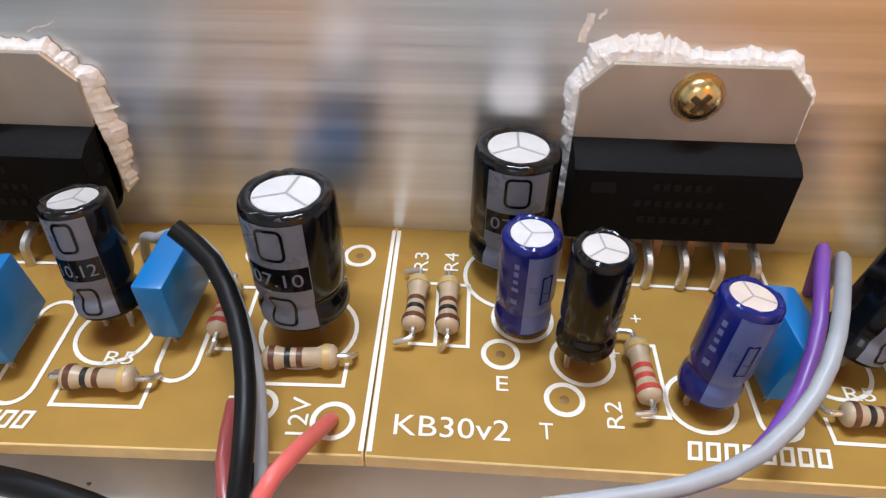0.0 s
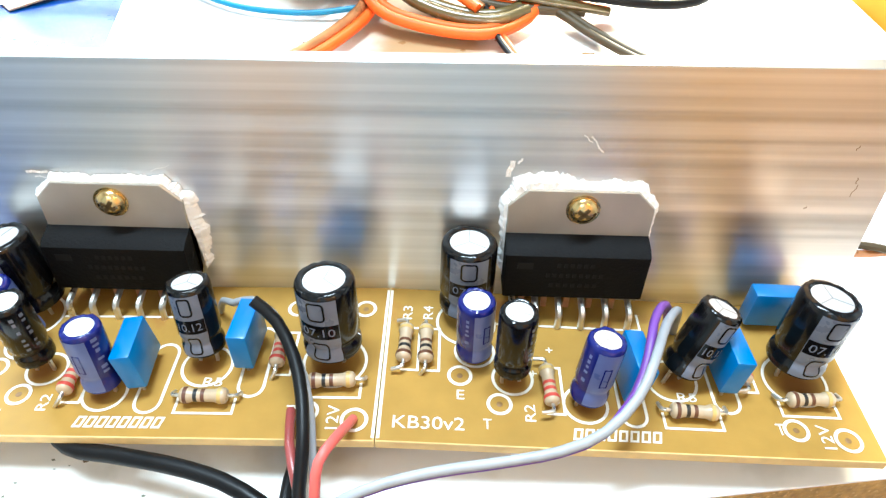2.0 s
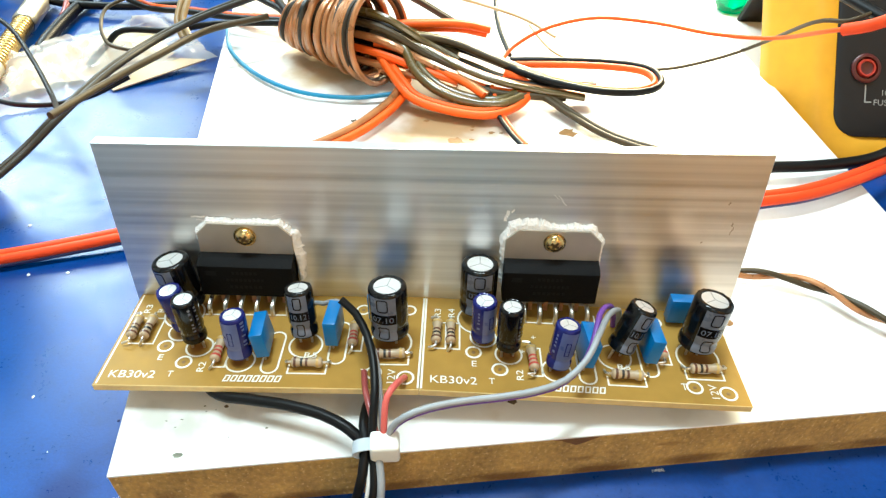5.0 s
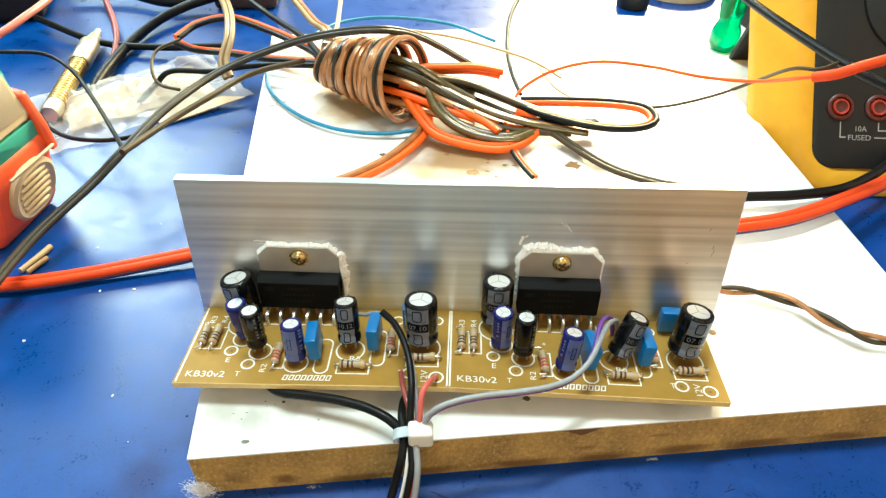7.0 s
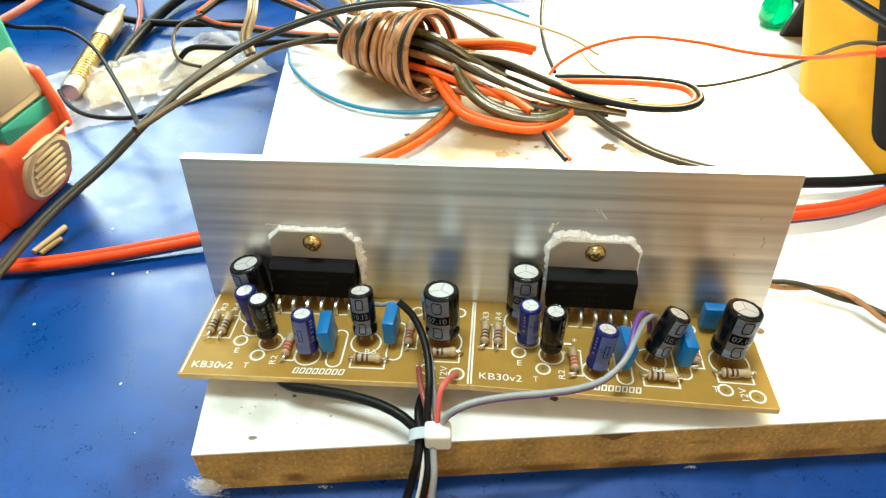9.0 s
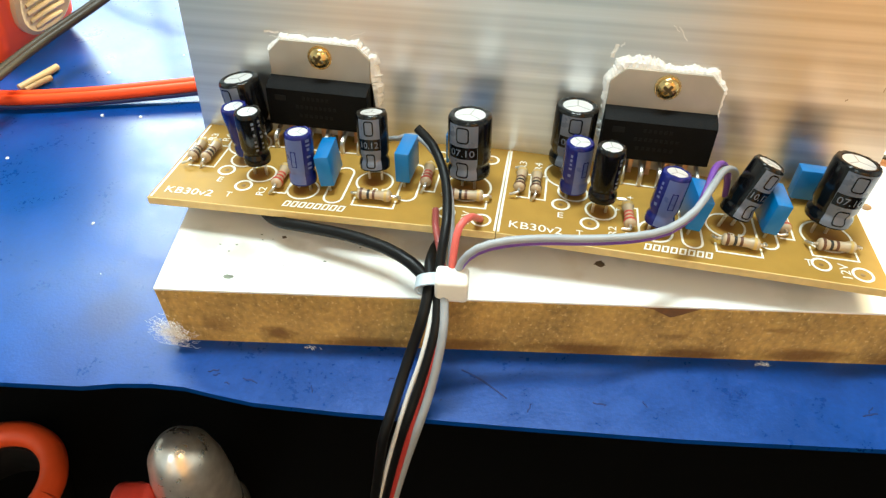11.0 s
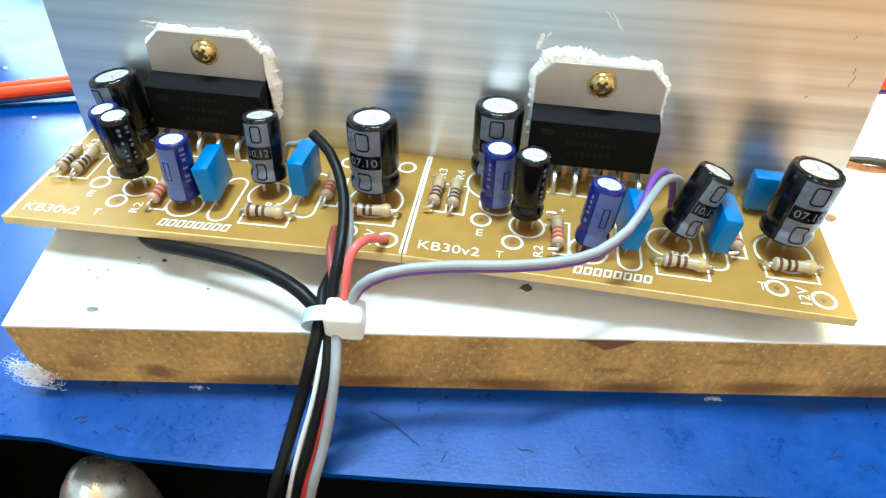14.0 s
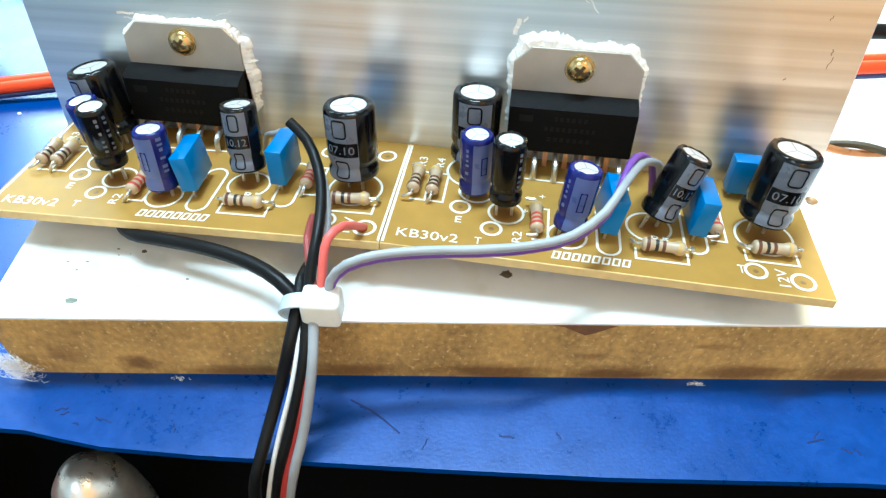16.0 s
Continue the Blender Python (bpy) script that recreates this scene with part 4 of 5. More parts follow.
for key, r, m, label in (("d_black", 0.095, BLACK_PVC, "thick black lead hanging over the table edge"), ("d_white", 0.042, WHITE_PVC, "thin white lead hanging over the table edge"),
                         ("d_dark", 0.08, BLACK_PVC, "black lead hanging over the table edge"), ("d_red", 0.068, DULL_RED, "red lead hanging over the table edge"),
                         ("d_grey", 0.075, GREY_PVC, "grey lead hanging over the table edge")):
    wire("hanging_lead", [(NEAR[key], r, m, (0, 0))], label, group="leads hanging over the table edge")

tie = thing("cable_tie", -0.62, -3.8, 0.1, 5, "white nylon cable tie holding the leads together", "cable tie")
b = box(0.54, 0.42, 0.47, 0.06, -0.02, 0.12, 0.07, 3)
part("head", b, NYLON, tie, "chunky white lock head")
b = bmesh.new()
ring = [(0.33 * math.cos(a) * 1.1 - 0.18, 0.0, 0.28 + 0.17 * math.sin(a)) for a in [2 * math.pi * i / 28 for i in range(29)]]
lo = [b.verts.new((x, -0.13, z)) for x, y, z in ring[:-1]]
hi = [b.verts.new((x, 0.13, z)) for x, y, z in ring[:-1]]
lo2 = [b.verts.new(((x + 0.18) * 0.86 - 0.18, -0.13, 0.28 + (z - 0.28) * 0.86)) for x, y, z in ring[:-1]]
hi2 = [b.verts.new(((x + 0.18) * 0.86 - 0.18, 0.13, 0.28 + (z - 0.28) * 0.86)) for x, y, z in ring[:-1]]
n = len(lo)
for i in range(n):
    j = (i + 1) % n
    for q in ((lo[i], lo[j], hi[j], hi[i]), (lo2[i], hi2[i], hi2[j], lo2[j]), (lo[i], lo2[i], lo2[j], lo[j]), (hi[i], hi[j], hi2[j], hi2[i])):
        b.faces.new(q)
part("band", b, NYLON_CLEAR, tie, "milky translucent band")

# ---- cables behind the heat sink ----
FAR = {
    "big_taupe": [(-13.28, -1.40, -0.60), (-13.26, 0.30, -0.60), (-13.00, 3.33, -0.50), (-11.95, 5.62, 0.00), (-11.12, 6.97, 0.60), (-10.47, 9.44, 0.80), (-9.33, 12.38, 0.80), (-6.97, 12.69, 1.70), (-4.89, 11.64, 2.70), (-2.93, 11.48, 3.00), (-1.51, 12.71, 2.20), (0.58, 13.67, 0.60)],
    "dark_side": [(-10.09, 4.81, 1.80), (-9.49, 6.98, 1.60), (-8.69, 8.91, 1.50), (-7.74, 10.93, 1.40), (-5.99, 12.15, 1.40)],
    "thin_loop": [(-20.8, 14.3, 0.60), (-19.17, 13.86, 0.60), (-17.55, 14.20, 0.40), (-15.94, 13.20, 0.20), (-14.18, 11.12, 0.00), (-12.50, 8.83, 0.00), (-11.33, 7.04, 0.50)],
    "thin_loop2": [(-16.89, 11.55, -0.90), (-15.79, 10.27, -0.80), (-14.40, 9.29, -0.60), (-12.76, 8.94, -0.40), (-11.50, 9.21, -0.20), (-10.31, 9.86, 0.20)],
    "ring_loop": [(-12.20, 15.75, 0.50), (-13.01, 14.97, 0.30), (-12.93, 13.94, 0.00), (-12.41, 13.14, -0.30), (-11.42, 12.70, -0.30)],
    "pink_red": [(-20.6, 13.0, 0.6), (-19.4, 14.6, 1.0), (-18.9, 16.19, 1.20), (-18.84, 18.17, 1.20), (-19.03, 20.75, 1.20)],
    "dark_red": [(-20.45, 25.68, -0.60), (-19.01, 23.33, -0.80), (-17.41, 20.50, -1.00), (-16.55, 18.29, -1.20), (-16.07, 15.71, -1.40)],
    "blk_a": [(-21.69, 21.10, -1.00), (-17.75, 19.00, -1.20), (-14.72, 18.53, -1.20), (-11.27, 18.43, -1.00)],
    "blk_b": [(-15.3, 13.2, -1.5), (-15.9, 14.3, -1.42), (-16.11, 15.24, -1.30), (-16.21, 18.66, -1.30), (-15.72, 21.44, -1.20), (-14.68, 23.07, -1.00), (-12.93, 23.77, -0.60)],
    "blk_c": [(-21.72, 25.08, -0.80), (-18.81, 24.95, -1.00), (-15.90, 23.89, -1.10), (-13.62, 24.35, -0.90)],
    "cream_twin": [(-13.09, 22.69, 0.50), (-11.52, 19.88, 1.00), (-10.29, 17.03, 1.20), (-9.77, 15.07, 1.00), (-9.80, 13.84, 0.40), (-9.5, 13.3, 0.0)],
    "red_a": [(-12.57, 16.35, 0.30), (-12.02, 17.67, 0.40), (-10.58, 17.94, 0.60), (-8.43, 16.67, 0.60), (-6.22, 14.47, 0.80), (-5.2, 12.7, 1.1), (-3.6, 11.75, 1.25)],
    "red_b": [(-13.04, 17.07, -0.20), (-12.04, 16.71, -0.40), (-10.23, 16.03, -0.20), (-8.07, 14.74, 0.20), (-5.54, 13.27, 0.80), (-5.2, 12.7, 1.1), (-3.6, 11.75, 1.25)],
    "blk_red": [(-13.6, 13.3, -1.3), (-12.9, 13.8, -0.7), (-12.21, 14.11, -0.20), (-10.50, 14.21, -0.20), (-8.36, 13.86, 0.30), (-5.50, 13.01, 0.80), (-5.2, 12.7, 1.1), (-3.6, 11.75, 1.25)],
    "brown_up": [(-9.23, 21.96, 1.00), (-7.55, 18.55, 1.20), (-6.18, 15.39, 1.60), (-5.22, 13.37, 2.00), (-5.2, 12.7, 1.1), (-3.6, 11.75, 1.25)],
    "white_up": [(-5.83, 21.63, 1.20), (-5.48, 18.17, 1.40), (-5.04, 14.40, 1.80), (-5.2, 12.7, 1.1), (-3.6, 11.75, 1.25)],
    "blk_down": [(-10.27, 20.42, 0.40), (-8.91, 18.73, 0.40), (-6.63, 15.42, 0.80), (-5.2, 12.7, 1.1), (-3.6, 11.75, 1.25)],
    "orange_short": [(-2.24, 11.79, 1.20), (-0.80, 11.98, 1.20), (0.55, 12.25, 1.10), (1.54, 12.32, 0.90)],
    "loop_long": [(-2.12, 11.57, 1.00), (-0.57, 11.85, 0.90), (1.22, 10.98, 0.80), (3.10, 9.74, 0.70), (4.94, 9.15, 0.60), (6.44, 9.32, 0.50), (7.14, 9.89, 0.50), (6.91, 10.73, 0.50), (5.66, 11.06, 0.50), (3.67, 11.08, 0.50), (2.36, 11.19, 0.40)],
    "loop_mid": [(-2.12, 11.48, 0.80), (-0.78, 11.51, 0.70), (0.79, 10.65, 0.60), (2.28, 9.75, 0.50), (3.77, 9.67, 0.40), (5.10, 9.99, 0.30)],
    "fat_low": [(-1.74, 10.86, 1.5), (-1.07, 10.33, 1.2), (-0.72, 9.78, 0.8), (-0.06, 9.25, 0.45), (0.99, 8.79, 0.3), (1.92, 8.69, 0.3), (2.57, 9.08, 0.35)],
    "orange_low": [(-1.9, 10.4, 0.9), (-1.23, 9.26, 0.6), (-0.68, 8.7, 0.35), (0.58, 8.31, 0.2), (1.71, 8.22, 0.2), (2.56, 8.84, 0.25), (2.81, 9.62, 0.4), (2.06, 9.86, 0.6)],
    "orange_flat": [(-2.2, 10.9, 1.4), (-1.61, 10.56, 1.3), (-0.52, 10.29, 1.0), (0.56, 9.65, 0.6), (1.73, 9.23, 0.4), (2.9, 9.22, 0.3), (4.07, 9.28, 0.25)],
    "brown_flat": [(-2.2, 10.9, 1.5), (-1.41, 10.7, 1.4), (-0.53, 10.5, 1.2), (0.55, 9.97, 0.9), (1.72, 9.46, 0.7), (2.88, 9.33, 0.5), (4.68, 9.19, 0.3)],
    "dark_over": [(-2.3, 10.8, 1.5), (-1.62, 10.73, 1.45), (-0.55, 10.99, 1.35), (0.54, 10.97, 1.15), (1.64, 10.55, 0.9), (2.71, 10.1, 0.7), (3.96, 9.59, 0.55)],
    "brown_fill": [(-2.2, 10.8, 1.2), (-1.52, 10.72, 1.1), (-0.74, 10.46, 0.9), (0.13, 9.87, 0.7), (0.88, 9.38, 0.6), (1.5, 8.85, 0.45)],
    "orange_lead": [(-2.49, 11.94, 0.80), (-1.75, 11.00, 0.70), (-1.21, 10.28, 0.50), (-1.27, 8.94, 0.30), (-2.14, 7.41, 0.20), (-3.14, 6.38, 0.15), (-4.19, 5.59, 0.15)],
    "orange_tail": [(1.62, 9.38, 0.50), (1.91, 8.30, 0.20), (2.28, 7.37, 0.10), (2.63, 6.61, 0.10)],
    "taupe_tail": [(2.08, 10.03, 0.50), (3.42, 9.20, 0.30), (4.27, 8.24, 0.20), (5.34, 7.17, 0.15), (6.78, 6.46, 0.12), (8.06, 6.20, 0.12)],
    "thin_red": [(2.04, 11.26, 0.30), (2.50, 11.99, 0.60), (3.58, 12.23, 1.20), (5.21, 12.30, 1.60), (7.04, 11.61, 1.80), (8.72, 10.67, 1.90), (10.26, 9.82, 2.20), (10.53, 7.32, 3.60), (11.21, 6.45, 4.20), (11.6, 6.44, 4.40)],
    "thin_dark": [(6.45, 11.46, 0.15), (8.02, 11.55, 0.20), (9.76, 11.74, 0.60), (10.70, 11.21, 1.40), (10.57, 8.32, 3.40), (10.9, 7.3, 3.9), (11.6, 7.6, 4.0)],
    "probe_red": [(10.72, 7.02, 3.78), (11.1, 6.56, 4.12), (11.55, 6.44, 4.40), (12.68, 6.78, 4.60), (14.09, 7.34, 4.80)],
    "probe_blk": [(9.91, 14.86, 4.00), (10.52, 11.75, 4.00), (11.22, 9.14, 4.00), (11.90, 7.11, 4.00), (12.52, 5.86, 4.00), (13.08, 4.55, 4.00)],
    "arc_blk": [(3.32, 21.41, 1.50), (2.28, 18.16, 1.20), (1.97, 15.72, 0.90), (2.05, 13.60, 0.60), (2.41, 11.98, 0.30)],
    "cyan_a": [(-7.90, 13.27, 0.40), (-7.43, 11.93, 0.15), (-6.15, 10.40, 0.10), (-4.56, 9.38, 0.10), (-2.81, 9.08, 0.12), (-1.33, 9.31, 0.20)],
    "cyan_b": [(-6.63, 15.42, 0.80), (-5.52, 17.97, 0.50), (-3.50, 19.18, 0.30), (-0.74, 18.91, 0.20), (1.53, 17.07, 0.20)],
    "cream": [(-2.13, 15.21, 1.40), (-0.17, 15.03, 1.20), (1.76, 14.35, 1.00), (3.03, 13.57, 0.90), (4.02, 12.66, 0.70)],
    "red_twin": [(-15.49, 1.85, -1.40), (-14.51, 2.03, -1.40), (-12.84, 2.32, -1.40), (-11.22, 2.80, -1.40), (-9.72, 3.28, -1.35), (-8.16, 3.75, -1.25), (-5.91, 4.02, -0.85), (-3.44, 3.04, 0.30), (-0.32, 3.19, 0.30), (3.17, 3.42, 0.30), (6.71, 3.71, 0.30), (8.73, 4.07, 0.30), (10.49, 4.59, 0.30), (12.86, 5.92, 0.20), (14.83, 7.29, 0.00), (17.28, 9.14, -0.30)],
    "dark_right": [(6.07, 5.08, 0.40), (9.14, 5.52, 0.35), (10.90, 5.77, 0.30), (12.64, 6.33, 0.20), (14.14, 7.43, 0.00), (15.32, 8.39, 0.00), (17.49, 9.85, 0.00)],
    "twist_right": [(6.22, 1.39, 0.16), (7.27, 1.39, 0.16), (8.45, 1.31, 0.16), (9.29, 0.96, 0.16), (9.86, 0.40, 0.16), (10.56, -0.16, 0.16), (11.33, -0.37, 0.16), (12.33, -0.52, 0.16)],
}

DARK_TAUPE = material("dark_taupe_pvc", (0.032, 0.026, 0.018), 0.42, gloss=0.3, var=0.15, scale=300)
OLIVE_PVC = material("clear_olive_pvc", (0.10, 0.072, 0.022), 0.24, gloss=0.6, var=0.35, scale=160, coat=0.3)
bundle = thing("cable_bundle", 0, 0, 0, 0, "bundle of orange and black speaker cable wrapped with copper-coloured wire", "cable bundle")
rnd = random.Random(7)
TURNS = 27
A0, A1 = Vector((-5.15, 12.75, 1.1)), Vector((-2.15, 10.75, 1.45))
axis = (A1 - A0).normalized()
e1 = axis.cross(Vector((0, 0, 1))).normalized()
e2 = e1.cross(axis).normalized()
for k in range(TURNS):
    f0 = k / (TURNS - 1)
    r = 0.84 + 0.58 * f0 + rnd.uniform(-0.06, 0.09)
    c = A0.lerp(A1, f0) + axis * rnd.uniform(-0.05, 0.05)
    slant = rnd.uniform(-0.14, 0.16) + 0.25 - 0.3 * f0
    lean = rnd.uniform(-0.22, 0.2) - 0.3
    pts = []
    for i in range(25):
        a = 2 * math.pi * (i / 24 + 0.75)
        pts.append(c + e1 * (r * math.cos(a)) + e2 * (r * 0.95 * math.sin(a)) + axis * (slant * math.sin(a) + 0.2 * i / 24 + (0.52 + lean) * math.cos(a)) + e2 * rnd.uniform(-0.015, 0.015))
    mat = (BROWN_PVC, DARK_TAUPE, BROWN_PVC, BROWN_PVC, BROWN_PVC)[k % 5]
    part("wrap_turn", tube(pts, 0.1, 0.2, 8), mat, bundle, "copper-coloured wire turn")
    if k % 2 == 0:
        part("wrap_turn", tube([q + axis * 0.1 + (q - c) * 0.04 for q in pts], 0.095, 0.2, 8), BROWN_PVC if k % 6 else DARK_TAUPE, bundle, "copper-coloured wire turn")


def loop(key, r=0.11, twin=True, colours=(ORANGE_PVC, BLACK_PVC), shift=(0, 0, 0)):
    p = [tuple(Vector(q) + Vector(shift)) for q in FAR[key]]
    part("cable_loop", tube(p, r, 0.25, 10, offset=(-r * 0.9, 0) if twin else (0, 0)), colours[0], bundle, "orange cable core")
    if twin:
        part("cable_loop", tube(p, r, 0.25, 10, offset=(r * 0.9, r * 0.4)), colours[1], bundle, "black cable core")


loop("orange_short", 0.13, True, (ORANGE_PVC, ORANGE_PVC))
loop("orange_short", 0.13, True, (ORANGE_PVC, ORANGE_PVC), (0.1, -0.15, 0.22))
loop("loop_long", 0.12)
loop("loop_mid", 0.12, True, (OLIVE_PVC, BLACK_PVC))
loop("fat_low", 0.16, True, (OLIVE_PVC, OLIVE_PVC))
loop("orange_low", 0.13, True, (ORANGE_PVC, ORANGE_PVC))
loop("orange_flat", 0.12, True, (ORANGE_PVC, TAUPE_PVC))
loop("brown_flat", 0.11, True, (BROWN_PVC, OLIVE_PVC))
loop("dark_over", 0.13, True, (OLIVE_PVC, TAUPE_PVC))
loop("brown_fill", 0.12, True, (BROWN_PVC, ORANGE_PVC))
loop("orange_lead", 0.13, True, (ORANGE_PVC, BROWN_PVC))
loop("orange_tail", 0.08, True, (ORANGE_PVC, BLACK_PVC))
# strands that fill the middle of the wrap and lead away from it
for dy, dz, m in ((-0.5, -0.3, ORANGE_PVC), (0.3, 0.3, BLACK_PVC), (0.0, -0.5, TAUPE_PVC), (0.5, -0.1, ORANGE_PVC), (-0.2, 0.45, TAUPE_PVC), (0.75, 0.3, OLIVE_PVC), (0.1, 0.05, BLACK_PVC), (-0.35, 0.1, BROWN_PVC), (0.35, -0.45, BLACK_PVC), (0.7, -0.25, TAUPE_PVC), (0.15, 0.7, OLIVE_PVC), (-0.6, -0.65, BROWN_PVC)):
    part("cable_loop", tube([(-5.3, 12.8 + dy * 0.8, 1.05 + dz), (-4, 12.0 + dy, 1.2 + dz), (-2, 10.75 + dy, 1.4 + dz), (-0.6, 10.5 + dy * 1.3, 0.95 + dz * 0.6), (0.6, 10.1 + dy * 1.2, 0.65 + dz * 0.4)], 0.13, 0.3, 8), m, bundle)

wire("speaker_cable", [(FAR["big_taupe"], 0.105, DARK_TAUPE, (-0.085, 0)), (FAR["big_taupe"], 0.105, DARK_TAUPE, (0.085, 0))], "taupe twin speaker cable running across to the bundle", "cable")
wire("thin_cable", [(FAR["dark_side"], 0.11, TAUPE_PVC, (0, 0))], "dark taupe cable beside the twin cable", "cable")
wire("thin_cable", [(FAR["thin_loop"], 0.085, BLACK_PVC, (0, 0))], "thin black cable lying over the plastic bag", "cable")
wire("thin_cable", [(FAR["thin_loop2"], 0.085, BLACK_PVC, (0, 0))], "thin dark cable curving out of the metal plug", "cable")
wire("thin_cable", [(FAR["ring_loop"], 0.07, TAUPE_PVC, (0, 0))], "small loop of thin dark wire", "cable")
wire("test_lead", [(FAR["pink_red"], 0.16, material("faded_red_pvc", (0.55, 0.16, 0.12), 0.45, var=0.1, scale=300), (0, 0))], "faded red test lead rising from the meter", "test lead")
wire("thin_cable", [(FAR["dark_red"], 0.15, material("maroon_pvc", (0.22, 0.03, 0.03), 0.4, var=0.1, scale=300), (0, 0))], "dark red cable on the blue table", "cable")
for key, r in (("blk_a", 0.17), ("blk_b", 0.25), ("blk_c", 0.27), ("blk_down", 0.14)):
    wire("black_cable", [(FAR[key], r, BLACK_PVC, (0, 0))], "black cable on the blue table", "cable")
wire("cream_cable", [(FAR["cream_twin"], 0.12, TAN_PVC, (-0.11, 0)), (FAR["cream_twin"], 0.12, TAN_PVC, (0.11, 0))], "cream twin cable arching over the others", "cable")
wire("speaker_cable", [(FAR["red_a"], 0.12, ORANGE_PVC, (-0.1, 0)), (FAR["red_a"], 0.12, BLACK_PVC, (0.1, 0))], "orange and black twin cable beside the bundle", "cable")
wire("speaker_cable", [(FAR["red_b"], 0.12, ORANGE_PVC, (-0.1, 0)), (FAR["red_b"], 0.12, BLACK_PVC, (0.1, 0))], "orange and black twin cable entering the bundle", "cable")
wire("black_cable", [(FAR["blk_red"], 0.12, BLACK_PVC, (0, 0))], "black cable entering the bundle", "cable")
wire("brown_cable", [(FAR["brown_up"], 0.11, BROWN_PVC, (-0.1, 0)), (FAR["brown_up"], 0.11, TAN_PVC, (0.1, 0))], "brown and tan twin cable leaving the bundle", "cable")
wire("cream_cable", [(FAR["white_up"], 0.1, CREAM_PVC, (0, 0))], "cream wire leaving the bundle", "cable")
wire("speaker_cable", [(FAR["taupe_tail"], 0.1, TAUPE_PVC, (-0.09, 0)), (FAR["taupe_tail"], 0.1, TAUPE_PVC, (0.09, 0))], "taupe twin cable tail lying on the white board", "cable")
wire("thin_wire", [(FAR["thin_red"], 0.065, ORANGE_PVC, (0, 0))], "thin orange-red wire reaching to the yellow meter")
wire("thin_wire", [(FAR["thin_dark"], 0.06, TAUPE_PVC, (0, 0))], "thin dark wire reaching to the yellow meter")
wire("test_lead", [(FAR["probe_red"], 0.16, RIBBON_RED, (0, 0))], "red test lead in front of the yellow meter", "test lead")
wire("test_lead", [(FAR["probe_blk"], 0.16, BLACK_PVC, (0, 0))], "black test lead crossing the yellow meter", "test lead")
wire("black_cable", [(FAR["arc_blk"], 0.085, BLACK_PVC, (0, 0))], "thin black cable arching down to the bundle", "cable")
wire("blue_wire", [(FAR["cyan_a"], 0.075, CYAN_PVC, (0, 0))], "thin blue wire bowed round the bundle")
wire("blue_wire", [(FAR["cyan_b"], 0.075, CYAN_PVC, (0, 0))], "thin blue wire bowed behind the bundle")
wire("cream_wire", [(FAR["cream"], 0.06, CREAM_PVC, (0, 0))], "thin cream wire behind the bundle")
wire("cream_wire", [([(3.2, 14.1, 0.5), (3.5, 13.0, 0.5), (3.9, 12.2, 0.4), (4.6, 11.6, 0.3)], 0.05, CREAM_PVC, (0, 0))], "short end of cream wire behind the bundle")
wire("red_ribbon_cable", [(FAR["red_twin"], 0.14, RIBBON_RED, (-0.09, 0.08)), (FAR["red_twin"], 0.14, RIBBON_RED, (0.1, 0.06)), (FAR["red_twin"], 0.085, material("navy_pvc", (0.02, 0.025, 0.12), 0.4, var=0.1, scale=300), (0.07, -0.15))],
     "red and orange ribbon cable passing behind the heat sink", "cable")
wire("black_cable", [(FAR["dark_right"], 0.17, BLACK_PVC, (0, 0))], "black cable lying behind the heat sink", "cable")
# twisted pair
base = spline(FAR["twist_right"], 0.12)
pair = thing("twisted_wire", 0, 0, 0, 0, "brown and dark twisted wire pair lying on the white board", "wire")
for ph, m in ((0, BROWN_PVC), (math.pi, TAUPE_PVC)):
    pts = [q + Vector((0, math.cos(ph + i * 0.34), math.sin(ph + i * 0.34))) * 0.075 for i, q in enumerate(base)]
    part("core", tube(pts, 0.07, 0.2, 8), m, pair)

# ---- yellow meter ----
YELLOW = material("yellow_rubber", (0.72, 0.35, 0.012), 0.5, var=0.08, scale=200, bump=0.08)
FACE = material("dark_meter_face", (0.012, 0.0115, 0.012), 0.5, gloss=0.3, var=0.15, scale=400, bump=0.1)
JACK_RIM = material("jack_rim_red", (0.42, 0.03, 0.015), 0.4, var=0.1, scale=300)
JACK_RED = material("jack_red", (0.08, 0.006, 0.004), 0.4, var=0.1, scale=300)
WHITE_INK = material("white_ink", (0.3, 0.3, 0.29), 0.6, var=0.08, scale=600)
meter = new("multimeter")
meter.empty_display_size = 0.01
meter.matrix_basis = pose(11.03 * CM, 8.61 * CM, (TOP - 1.21) * CM, 50, 0, 0)
tagged(meter, "yellow digital multimeter with dark face leaning on its stand", "multimeter")


def rounded_outline(w, y0, y1, r, n=6):
    out = []
    for cx, cy, a in ((r, y0 + r, 180), (w - r, y0 + r, 270), (w - r, y1 - r, 0), (r, y1 - r, 90)):
        out += [(cx + r * math.cos(radians(a + 90 * i / n)), cy + r * math.sin(radians(a + 90 * i / n))) for i in range(n + 1)]
    return out


